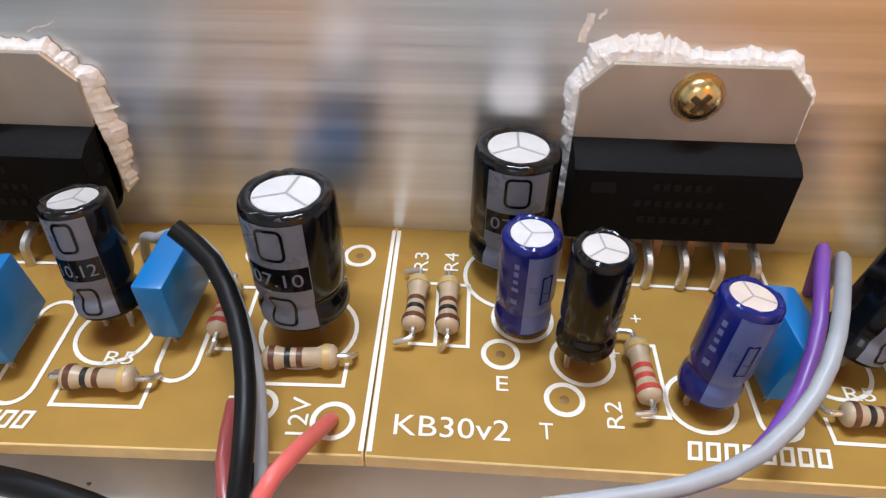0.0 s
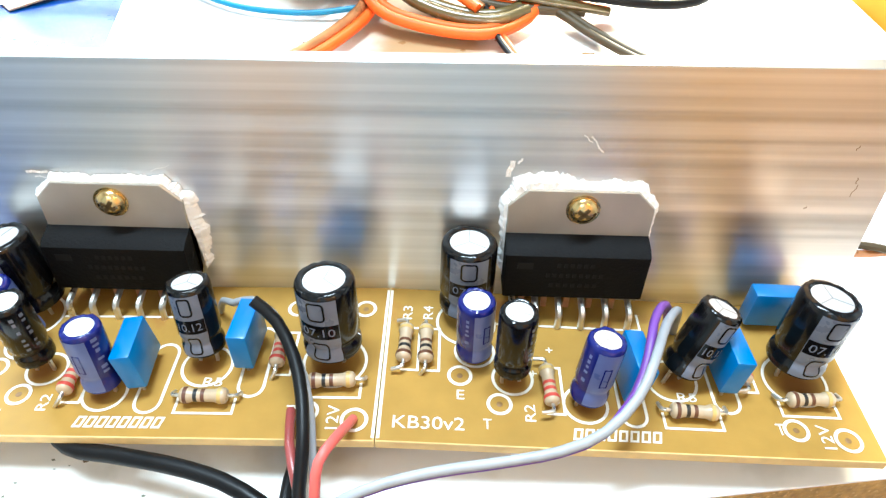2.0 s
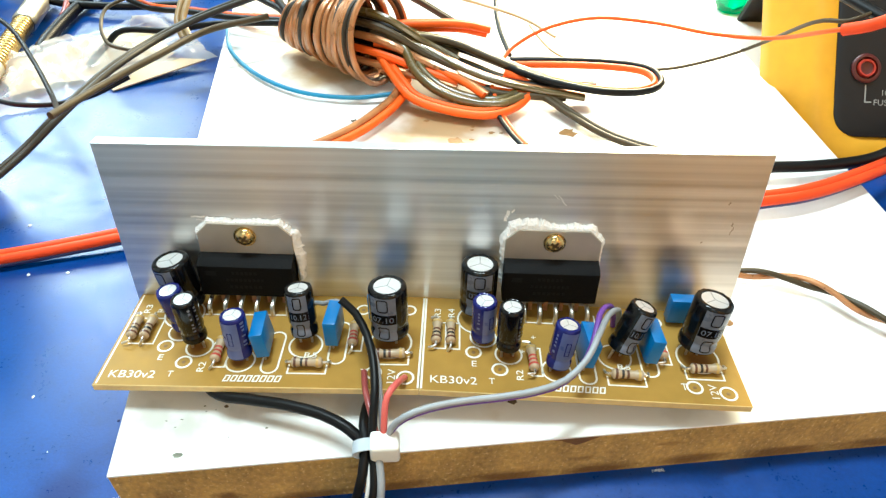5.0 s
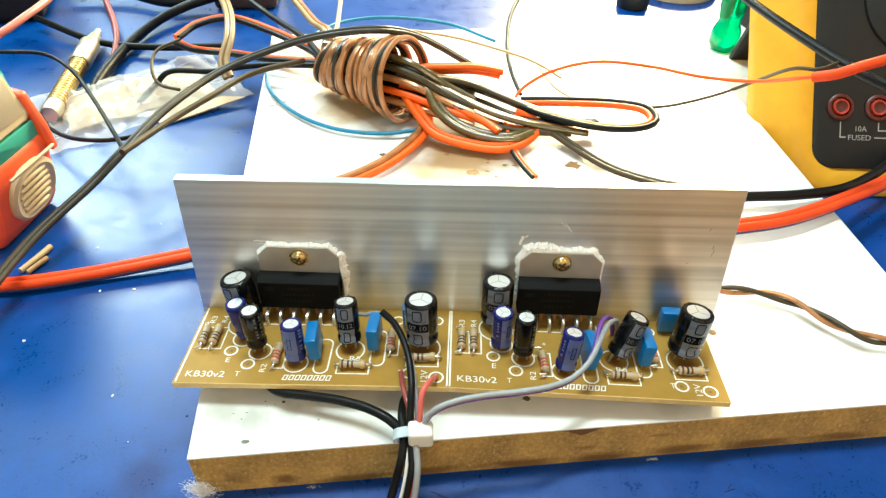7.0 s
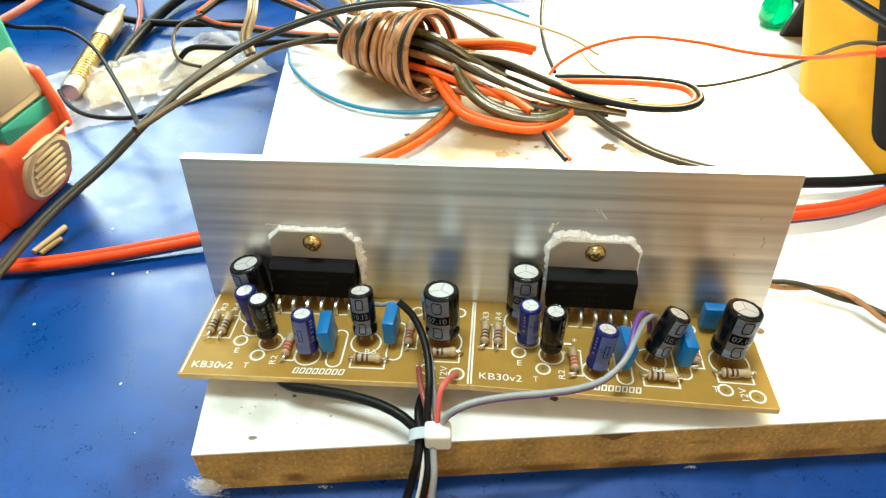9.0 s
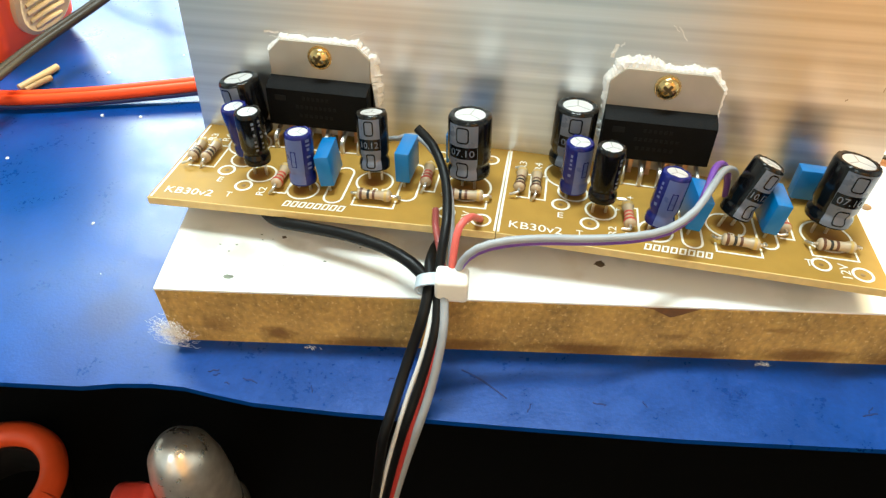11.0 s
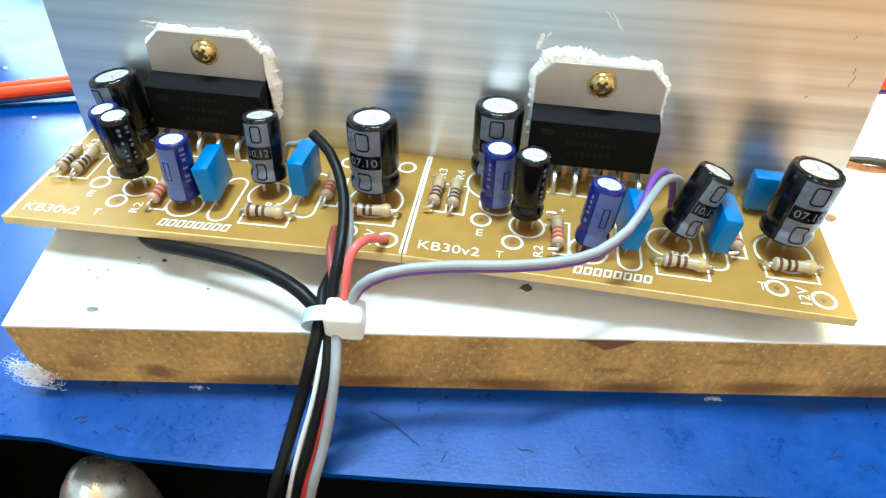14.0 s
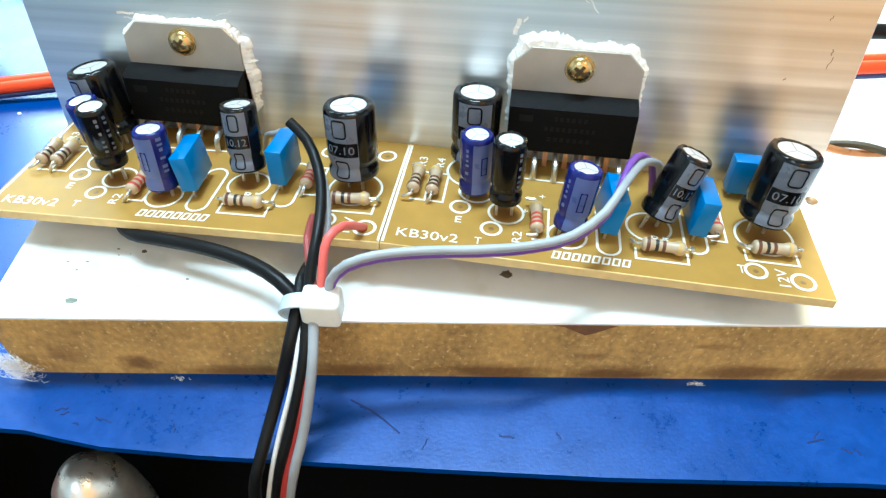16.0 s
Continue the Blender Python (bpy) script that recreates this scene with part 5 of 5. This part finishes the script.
def extruded(outline, rings):
    """A body from an outline swept through (inset, z[, end inset]) steps, with closed ends."""
    b = bmesh.new()
    cx = sum(p[0] for p in outline) / len(outline)
    cy = sum(p[1] for p in outline) / len(outline)
    w = max(p[0] for p in outline) - min(p[0] for p in outline)
    h = max(p[1] for p in outline) - min(p[1] for p in outline)
    rows = []
    for inset, z, *ends in rings:
        sx, sy = 1 - 2 * inset / w, 1 - 2 * (ends[0] if ends else inset) / h
        rows.append([b.verts.new((cx + (x - cx) * sx, cy + (y - cy) * sy, z)) for x, y in outline])
    n = len(outline)
    for u, v in zip(rows, rows[1:]):
        for i in range(n):
            b.faces.new((u[i], u[(i + 1) % n], v[(i + 1) % n], v[i]))
    b.faces.new(rows[0][::-1])
    b.faces.new(rows[-1])
    return b


# holster: side wall slopes back from the front rim
part("holster", extruded([(x + 0.2, y) for x, y in rounded_outline(9.3, -0.35, 15, 1.6)], [(1.6, -3.0, 1.6), (0.25, -2.3, 0.6), (0.0, -1.7, 0.3), (0.12, -1.25, 0.1), (0.95, -0.16, 0.0), (1.12, -0.02, 0.1), (1.3, 0.02, 0.25), (1.7, 0.02, 0.8), (1.78, -0.05, 0.9)]), YELLOW, meter, "yellow rubber holster")
face = part("face", extruded(rounded_outline(5.6, 0.62, 14, 0.75), [(0, -0.4), (0, 0.03), (0.06, 0.07)]), FACE, meter, "dark grey face", at(1.92, 0, 0))
for x in (0.92, 2.28, 3.64):
    part("jack", lathe([(0.3, 0.0), (0.46, 0.0), (0.48, 0.08), (0.43, 0.12), (0.36, 0.12), (0.34, 0.06), (0.34, -0.05), (0, -0.05)], 28), JACK_RED, face, "dark red socket", at(x, 2.82, 0.07))
    part("jack_ring", lathe([(0.2, 0.08), (0.22, 0.15), (0.27, 0.16), (0.29, 0.12), (0.3, 0.05)], 24), JACK_RIM, face, "red socket ring", at(x, 2.82, 0.07))
    part("jack_hole", lathe([(0.21, 0.1), (0.0, 0.02)], 20), JACK_RED, face, "", at(x, 2.82, 0.07))


def label_on(parent, s, x, y, w, h, z, mat, name="printed_text"):
    b = lettering(s, w, h)
    part(name, b, mat, parent, "", at(x, y, z))


label_on(face, "10A", 1.52, 1.96, 0.4, 0.19, 0.073, WHITE_INK)
label_on(face, "FUSED", 1.26, 1.64, 0.82, 0.19, 0.073, WHITE_INK)
label_on(face, "OFF", 0.62, 7.0, 0.7, 0.34, 0.073, WHITE_INK)
for p in ([(0.97, 2.3), (0.97, 1.74), (1.18, 1.74)], [(2.34, 2.3), (2.34, 2.0), (2.7, 2.0)], [(2.2, 1.74), (4.0, 1.74)]):
    part("printed_line", line_strip(p, 0.045), WHITE_INK, face, "", at(0, 0, 0.073))
dial = part("dial", lathe([(0, 0.16), (2.1, 0.15), (2.18, 0.10), (2.2, 0.0)], 48), FACE, face, "round selector dial", at(3.85, 6.8, 0.07))
part("dial_grip", box(0.7, 3.4, 0.5, 0, 0, 0.15, 0.15, 3), FACE, dial, "raised grip", pose(0, 0, 0, 0, 0, 30))
part("stand", box(4.0, 0.3, 9.0, 4.2, 0, 0, 0.08), FACE, meter, "dark tilting stand", at(0, 9.5, -2.6) @ pose(0, 0, 0, 158, 0, 0))

# ---- red and teal meter lying at the other side ----
REDRUB = material("red_orange_rubber", (0.72, 0.085, 0.022), 0.45, var=0.1, scale=150, bump=0.05)
TEAL = material("teal_plastic", (0.05, 0.33, 0.25), 0.4, var=0.08, scale=150)
TANP = material("tan_plastic", (0.50, 0.40, 0.25), 0.45, var=0.08, scale=150)
GREYT = material("display_window", (0.30, 0.245, 0.175), 0.55, gloss=0.3, var=0.1, scale=100)
clamp = new("handheld_meter")
clamp.empty_display_size = 0.01
clamp.matrix_basis = pose(-14.2 * CM, 4.05 * CM, 0, 0, 0, 82)
tagged(clamp, "handheld meter with red rubber bumper and teal body on the table", "meter")


def prism(profile, x0, x1, bevel=0.15, segments=3):
    """A side profile of (depth, height) pairs drawn out across the thing, with rounded edges."""
    b = bmesh.new()
    a = [b.verts.new((x0, y, z)) for y, z in profile]
    e = [b.verts.new((x1, y, z)) for y, z in profile]
    n = len(profile)
    b.faces.new(a)
    b.faces.new(e[::-1])
    for i in range(n):
        b.faces.new((a[i], e[i], e[(i + 1) % n], a[(i + 1) % n]))
    bmesh.ops.recalc_face_normals(b, faces=b.faces)
    bmesh.ops.bevel(b, geom=b.edges[:], offset=bevel, segments=segments, affect="EDGES", profile=0.5, clamp_overlap=True)
    return b


part("bumper", prism([(0.5, 0), (0.1, 0.6), (-0.1, 1.4), (-0.33, 2.4), (-0.28, 3.0), (0.6, 3.2), (6, 3.2), (6, 0)], -0.15, 2.68, 0.2), REDRUB, clamp, "red-orange rubber bumper")
part("bumper_rim", prism([(-0.5, 2.3), (-0.42, 3.2), (-0.1, 4.35), (0.45, 4.45), (1.2, 2.9)], 2.5, 2.86, 0.12), REDRUB, clamp, "red-orange rubber rim")
part("foot", prism([(0.55, 0), (0.75, 0.5), (2.3, 1.45), (6, 1.6), (6, 0)], -3.4, 0.1, 0.2), REDRUB, clamp, "flared red rubber foot")
part("body", prism([(-0.12, 3.05), (0.05, 3.6), (0.3, 4.9), (0.34, 5.8), (0.65, 7.2), (1.5, 8.2), (6, 8.2), (6, 3.1)], 0.1, 2.8, 0.3, 5), TEAL, clamp, "teal green plastic body")
# black block standing in for the shade under the display's overhang
part("overhang_shade", prism([(0.1, 3.0), (0.2, 3.5), (4, 3.9), (4, 3.0)], -0.05, 0.4, 0.05, 2), FACE, clamp, "black block for the shade under the display")
tilt = at(0, 0.0, 3.5) @ pose(0, 0, 0, 74, 0, 0)
part("display", extruded([(x + 0.4, y) for x, y in rounded_outline(2.15, 0.0, 1.65, 0.22)], [(0, -0.2), (0.0, 0.12), (0.06, 0.2), (0.16, 0.22)]), TANP, clamp, "tan display frame", tilt)
part("display_glass", box(1.75, 1.2, 0.04, 1.47, 0.85, 0.21, 0.015), GREYT, clamp, "dull display window", tilt)
upright = at(0, 0.17, 0) @ pose(0, 0, 0, 103, 0, 0)
part("strip", extruded([(x + 0.45, y) for x, y in rounded_outline(2.05, 2.75, 3.5, 0.08)], [(0, -0.3), (0, 0.04), (0.03, 0.06)]), TEAL, clamp, "teal strip below the display", at(0, -0.26, 0) @ pose(0, 0, 0, 88, 0, 0))
part("trim_edge", box(2.2, 0.1, 0.1, 1.47, 2.66, 0.06, 0.03), TANP, clamp, "pale trim edge", upright)
grip = part("grip", extruded([(x + 0.3, y) for x, y in rounded_outline(2.15, 0.65, 2.6, 0.85)], [(0, -0.2), (0.0, 0.1), (0.12, 0.17), (0.3, 0.12), (0.5, 0.1)]), TANP, clamp, "tan ribbed grip", upright)
for k in range(6):
    yy = 0.95 + k * 0.25
    hw = 0.72 * math.sqrt(max(0.2, 1 - ((yy - 1.6) / 0.95) ** 2))
    part("rib", tube([(1.37 - hw, yy, 0.1), (1.37, yy + 0.06, 0.14), (1.37 + hw, yy, 0.1)], 0.075, 0.2, 8), TANP, grip)

# ---- plug, bag and small things on the table ----
plug = new("metal_plug")
plug.empty_display_size = 0.01
d = Vector((-17.85 + 16.59, 19.0 - 11.6, 0.0))
q = d.to_track_quat("Z", "Y").to_matrix().to_4x4()
q.translation = Vector((-16.6 * CM, 11.7 * CM, (TOP - 1.05) * CM))
plug.matrix_basis = q
tagged(plug, "metal jack plug with a gold spring sleeve lying on the table", "plug")
GOLD = material("gold_plating", (0.55, 0.38, 0.15), 0.36, 1.0, var=0.15, scale=300)
STEEL = material("plug_steel", (0.55, 0.52, 0.44), 0.42, 1.0, var=0.12, scale=300)
S = 0.85      # the plug's girth
part("sleeve", lathe([(0, 0), (0.4 * S, 0), (0.46 * S, 0.15), (0.46 * S, 0.8), (0.42 * S, 0.85)], 20), STEEL, plug, "silver end sleeve")
part("tip", lathe([(0.48 * S, 4.6), (0.55 * S, 4.7), (0.55 * S, 6.6), (0.4 * S, 6.9), (0.3 * S, 7.6), (0.22 * S, 7.7), (0.2 * S, 8.2), (0, 8.3)], 20), STEEL, plug, "silver plug body")
for k in range(18):
    part("spring_turn", lathe([(0.36 * S, 0.85 + k * 0.21), (0.44 * S, 0.9 + k * 0.21), (0.46 * S, 0.96 + k * 0.21), (0.44 * S, 1.02 + k * 0.21), (0.36 * S, 1.07 + k * 0.21)], 16), GOLD, plug)

BAG = material("clear_plastic_film", (0.75, 0.76, 0.76), 0.12, transmission=0.0, var=0.05, scale=60, alpha=0.38, bump=0.3, bump_scale=150)
PAPER = material("beige_paper", (0.62, 0.50, 0.34), 0.7, var=0.12, scale=90, bump=0.15, spots=(0.5, 0.38, 0.22), spot_scale=60)


def crumpled(w, h, height, seed, nx=26, ny=18):
    b = bmesh.new()
    g = []
    for j in range(ny + 1):
        row = []
        for i in range(nx + 1):
            x, y = w * i / nx, h * j / ny
            n1 = noise.noise((x * 0.55 + seed, y * 0.7, seed)) + 0.6 * abs(noise.noise((x * 1.6, y * 1.9 + seed, 3))) + 0.35 * abs(noise.noise((x * 3.7, y * 3.1, seed)))
            edge_f = min(1, 4 * i / nx, 4 * (1 - i / nx), 4 * j / ny, 4 * (1 - j / ny))
            row.append(b.verts.new((x + 0.25 * noise.noise((y, seed, x)), y + 0.25 * noise.noise((x, y, seed)), 0.03 + max(0.0, height * (0.55 + n1)) * (0.15 + 0.85 * edge_f))))
        g.append(row)
    for j in range(ny):
        for i in range(nx):
            b.faces.new((g[j][i], g[j][i + 1], g[j + 1][i + 1], g[j + 1][i]))
    return b


bag = thing("plastic_bag", -15.9, 9.4, -1.64, 38, "crumpled clear plastic bag holding beige paper", "bag")
part("paper", crumpled(6.0, 3.0, 0.35, 4.2), PAPER, bag, "folded beige paper inside", at(1.4, 1.2, 0.1))
part("film", crumpled(8.6, 5.0, 0.8, 1.7, 44, 30), BAG, bag, "clear glossy film", at(0, 0, 0.02))
slip = thing("paper_slip", -12.2, 12.0, -1.62, 30, "pointed slip of beige card under the cables", "card")
b = bmesh.new()
v = [b.verts.new(p) for p in ((0, 0, 0), (3.6, 0.4, 0.25), (1.8, 1.4, 0.3), (-0.4, 1.2, 0.1))]
w2 = [b.verts.new((p.co.x, p.co.y, p.co.z + 0.05)) for p in v]
b.faces.new(v[::-1]); b.faces.new(w2)
for i in range(4):
    b.faces.new((v[i], v[(i + 1) % 4], w2[(i + 1) % 4], w2[i]))
part("card", b, PAPER, slip)

wire("wire_offcut", [([(-13.6, 3.0, -1.55), (-13.35, 3.6, -1.52), (-13.2, 4.2, -1.54)], 0.1, CREAM_PVC, (0, 0))], "short yellowish wire offcut on the table")
wire("wire_offcut", [([(-13.35, 2.95, -1.55), (-13.15, 3.4, -1.53), (-13.05, 3.65, -1.55)], 0.08, CREAM_PVC, (0, 0))], "short yellowish wire offcut on the table")

GREEN = material("green_clear_plastic", (0.0, 0.55, 0.22), 0.06, var=0.05, scale=80, transmission=0.7)
bulb = thing("green_handle", 13.15, 21.0, -1.65, 0, "clear green plastic tool handle", "tool")
hd = lathe([(0, 0), (0.55, 0.05), (0.75, 0.4), (0.7, 1.0), (0.5, 1.5), (0.62, 2.2), (0.62, 3.6), (0.45, 3.9), (0, 3.95)], 24)
part("grip", hd, GREEN, bulb, "glossy green grip")
box_t = thing("black_box", 17.6, 24.0, -1.65, 20, "black plastic box behind the white board", "box")
part("case", box(5.0, 5.0, 4.0, 0, 0, 0, 0.2, 3), FACE, box_t)
foot = thing("pill_bottle", 9.6, 26.5, -1.65, 0, "small black plastic bottle at the back of the table", "bottle")
part("body", lathe([(0, 0), (0.85, 0), (0.9, 0.1), (0.88, 1.9), (0.72, 2.1), (0.72, 2.2), (0.8, 2.25), (0.8, 3.0), (0.74, 3.1), (0, 3.1)], 24), FACE, foot)
dark_t = thing("black_case", -28.2, 24.2, -1.65, 15, "black plastic case at the back of the table", "box")
part("case", box(11, 7, 4.2, 0, 0, 0, 0.4, 3), FACE, dark_t)
part("lid", box(11.2, 7.2, 1.7, 0, 0, 4.25, 0.4, 3), FACE, dark_t, "black lid")
dk = thing("dark_block", -12.0, 25.9, -1.65, 5, "dark brown block at the back of the table", "box")
part("case", box(3.4, 3.0, 4.6, 0, 0, 0, 0.3, 3), material("dark_brown_plastic", (0.05, 0.03, 0.02), 0.5, var=0.15, scale=80), dk)

tape = thing("tape_roll", 12.6, 29.2, -1.65, 0, "roll of clear cream-tinted tape lying on the table", "tape")
part("wound_tape", lathe([(1.5, 0), (2.35, 0), (2.4, 0.05), (2.4, 0.6), (2.35, 0.65), (1.5, 0.65), (1.5, 0)], 48), material("cream_tape", (0.72, 0.64, 0.42), 0.25, var=0.06, scale=120, coat=0.3), tape)
part("core_ring", lathe([(1.38, 0), (1.5, 0), (1.5, 0.68), (1.38, 0.68), (1.38, 0)], 40), PAPER, tape, "brown card core")

# ---- under the table edge ----
bowl = thing("steel_cap", -8.7, -2.5, -14.0, 0, "tall domed shiny steel cap below the table edge", "cap")
part("dome", lathe([(1.2, 0.2), (1.2, 2.0), (1.12, 3.1), (0.94, 4.0), (0.62, 4.55), (0.3, 4.8), (0, 4.86)], 48), material("dented_steel", (0.86, 0.84, 0.82), 0.3, 0.8, var=0.25, scale=220, bump=1.0, bump_scale=110), bowl)
part("rim", lathe([(1.15, 0), (1.3, 0), (1.36, 0.12), (1.3, 0.25), (1.15, 0.25)], 40), STEEL, bowl, "rolled steel rim")
ringw = thing("orange_ring", -15.2, -3.6, -14.0, 0, "orange-red rubber ring below the table edge", "ring")
part("ring", tube([(1.9 * math.cos(a), 1.9 * math.sin(a), 1.8) for a in [2 * math.pi * i / 24 for i in range(25)]], 0.42, 0.4, 12), REDRUB, ringw)
part("base", lathe([(1.9, 0), (1.9, 1.5), (1.5, 1.5), (1.5, 0)], 32), FACE, ringw)
tab_r = thing("red_tab", -9.9, -3.7, -14.0, 10, "small dark red plastic piece below the table", "plastic piece")
part("body", box(1.2, 1.0, 3.5, 0, 0, 0, 0.35, 3), RED_PVC, tab_r)

# ---- marks on the white board and the table ----
SPECK = material("dark_speck", (0.12, 0.085, 0.05), 0.8, var=0.3, scale=900)
SCUFF = material("grey_scuff", (0.20, 0.21, 0.165), 0.9, gloss=0.1, var=0.4, scale=900)
AMBER = material("amber_stain", (0.27, 0.14, 0.045), 0.5, var=0.2, scale=500)


def board_top(x, y):
    """Height of the white board's top at a place, in centimetres."""
    return -0.22 + 0.00995 * ((y + 4.22) * c7 - (x + 5.72) * s7)


def blot(name, x, y, r, mat, label, squash=0.8, seed=0, z=0.0, category="stain"):
    rr = random.Random(seed)
    b = bmesh.new()
    n = 14
    hi = [b.verts.new((r * rr.uniform(0.55, 1.2) * math.cos(2 * math.pi * i / n), r * squash * rr.uniform(0.55, 1.2) * math.sin(2 * math.pi * i / n), 0.004)) for i in range(n)]
    mid = b.verts.new((0, 0, 0.012))
    for i in range(n):
        b.faces.new((hi[i], hi[(i + 1) % n], mid))
    ob = new(name, mesh_of(b, mat, name))
    ob.location = (x * CM, y * CM, (TOP + board_top(x, y) + z + 0.002) * CM)
    return tagged(ob, label, category, {"glue_spot": "amber spots on the white board", "dirt_speck": "dirt specks on the white board"}.get(name, ""))


blot("drilled_hole", -2.62, 8.03, 0.13, SPECK, "small dark hole in the white board", 0.9, 1, category="hole")
blot("glue_spot", 4.06, 7.74, 0.28, AMBER, "round amber spot on the white board", 0.95, 2)
blot("glue_spot", 0.6, 7.1, 0.26, AMBER, "round amber spot on the white board", 0.8, 3)
blot("dirt_speck", 1.89, -2.25, 0.12, SPECK, "dark dirt speck on the white board", 0.7, 4)
blot("dirt_speck", -4.55, -3.75, 0.11, SCUFF, "dark dirt speck on the white board", 0.6, 5)
blot("dirt_speck", -3.9, -2.62, 0.05, SPECK, "dark dirt speck on the white board", 0.8, 6)
for k in range(9):
    blot("dirt_speck", random.uniform(-5.0, -2.2), random.uniform(-3.4, -2.6), random.uniform(0.012, 0.035), SCUFF, "tiny dark dirt speck on the white board", random.uniform(0.3, 0.8), 60 + k)
for k in range(9):
    blot("glue_spot", random.uniform(-0.6, 2.2), random.uniform(6.2, 8.8), random.uniform(0.04, 0.11), AMBER, "tiny amber spot on the white board", 0.8, 20 + k)
MARK = material("dark_blue_scratch", (0.004, 0.018, 0.11), 0.7, var=0.2, scale=600)
wire("scratch", [([(-0.32, -3.95, -1.655), (0.0, -4.08, -1.65), (0.3, -4.25, -1.655), (0.55, -4.42, -1.66)], 0.017, MARK, (0, 0))], "dark scratch in the blue table sheet", "scratch")
for k in range(16):
    x, y = random.uniform(-5, 9), 0
    y = -4.86 + 0.085 * x + random.uniform(0.15, 0.75)
    a = random.uniform(0, 6.28)
    l = random.uniform(0.05, 0.2)
    pts = [(x + l * f * math.cos(a) + random.uniform(-0.015, 0.015), y + l * f * 0.6 * math.sin(a) + random.uniform(-0.015, 0.015), -1.655 + 0.004 * (0 < f < 1.5)) for f in (0, 0.4, 0.8, 1.2, 1.6)]
    wire("scratch", [(pts, random.uniform(0.008, 0.016), MARK, (0, 0))], "small nick in the blue table sheet", "scratch", 0.05, "nicks in the table sheet")
for k in range(16):
    x, y = random.uniform(-13.5, -6.6), random.uniform(-3.6, 6.5)
    r = random.uniform(0.02, 0.06)
    b = lathe([(0, 0), (r, 0.005), (r * 0.9, r * 0.5), (r * 0.3, r * 0.8), (0, r * 0.75)], 7)
    crumb = new("crumb", mesh_of(b, PASTE if k % 3 else MARK, "crumb"))
    crumb.matrix_basis = pose(x * CM, y * CM, (TOP - 1.65) * CM, 0, 0, random.uniform(0, 360)) @ Matrix.Diagonal((1.0, random.uniform(0.4, 1.0), 1.0, 1.0))
    tagged(crumb, "tiny white crumb on the blue table" if k % 3 else "tiny dark crumb on the blue table", "crumb", "crumbs on the table")
# chipped laminate edge and a lug behind the panel
b = bmesh.new()
v = [b.verts.new(p) for p in ((8.42, -0.004, 1.6), (8.62, -0.004, 1.56), (8.8, -0.004, 1.45), (8.95, -0.004, 1.36), (9.1, -0.004, 1.42), (9.3, -0.004, 1.54), (9.42, -0.004, 1.6))]
b.faces.new(v)
part("edge_chip", b, material("bared_brown_core", (0.17, 0.08, 0.028), 0.85, var=0.3, scale=700, bump=0.5), plank, "brown chip in the board's edge")
b = lathe([(0, 0), (0.08, 0.01), (0.1, 0.04), (0.07, 0.06), (0, 0.07)], 16)
part("solder_lug", b, AMBER, amp, "small brown lug", at(6.72, -0.3, 0.2))
# lint at the board's corner
lint = thing("lint_tuft", -5.75, -4.32, -1.6, 0, "tuft of white lint on the board's corner", "lint")
b = bmesh.new()
rl = random.Random(11)
for k in range(620):
    x, z = rl.gauss(0.16, 0.14), rl.gauss(0.36, 0.16)
    a, e = rl.uniform(0, 6.28), rl.uniform(0.03, 0.11)
    tube([(x, -0.03 - rl.uniform(0, 0.06), max(0.02, z)), (x + e * math.cos(a), -0.08, max(0.02, z + e * 0.6 * math.sin(a))), (x + e * 1.6 * math.cos(a + 0.7), -0.05, max(0.02, z + e * math.sin(a + 0.7)))], 0.0019, 0.08, 4, bm=b)
part("tuft", b, PASTE, lint)
for x0, z0, n in ((10.8, 0.24, 34), (2.6, 0.26, 16)):
    b = bmesh.new()
    for k in range(n):
        x, z, a, e = x0 + rl.gauss(0, 0.06), z0 + rl.gauss(0, 0.03), rl.uniform(0, 6.28), rl.uniform(0.02, 0.06)
        y = x * s7 / c7 - 0.03
        tube([(x, y, z), (x + e * math.cos(a), y - 0.03, z + e * 0.5 * math.sin(a)), (x + e * 1.5 * math.cos(a + 0.7), y - 0.02, z + e * math.sin(a + 0.7))], 0.0026, 0.08, 4, bm=b)
    fluff = thing("lint_tuft", -5.75, -4.3, -1.86, 0, "small white fluff caught at the foot of the board", "lint")
    part("tuft", b, PASTE, fluff)
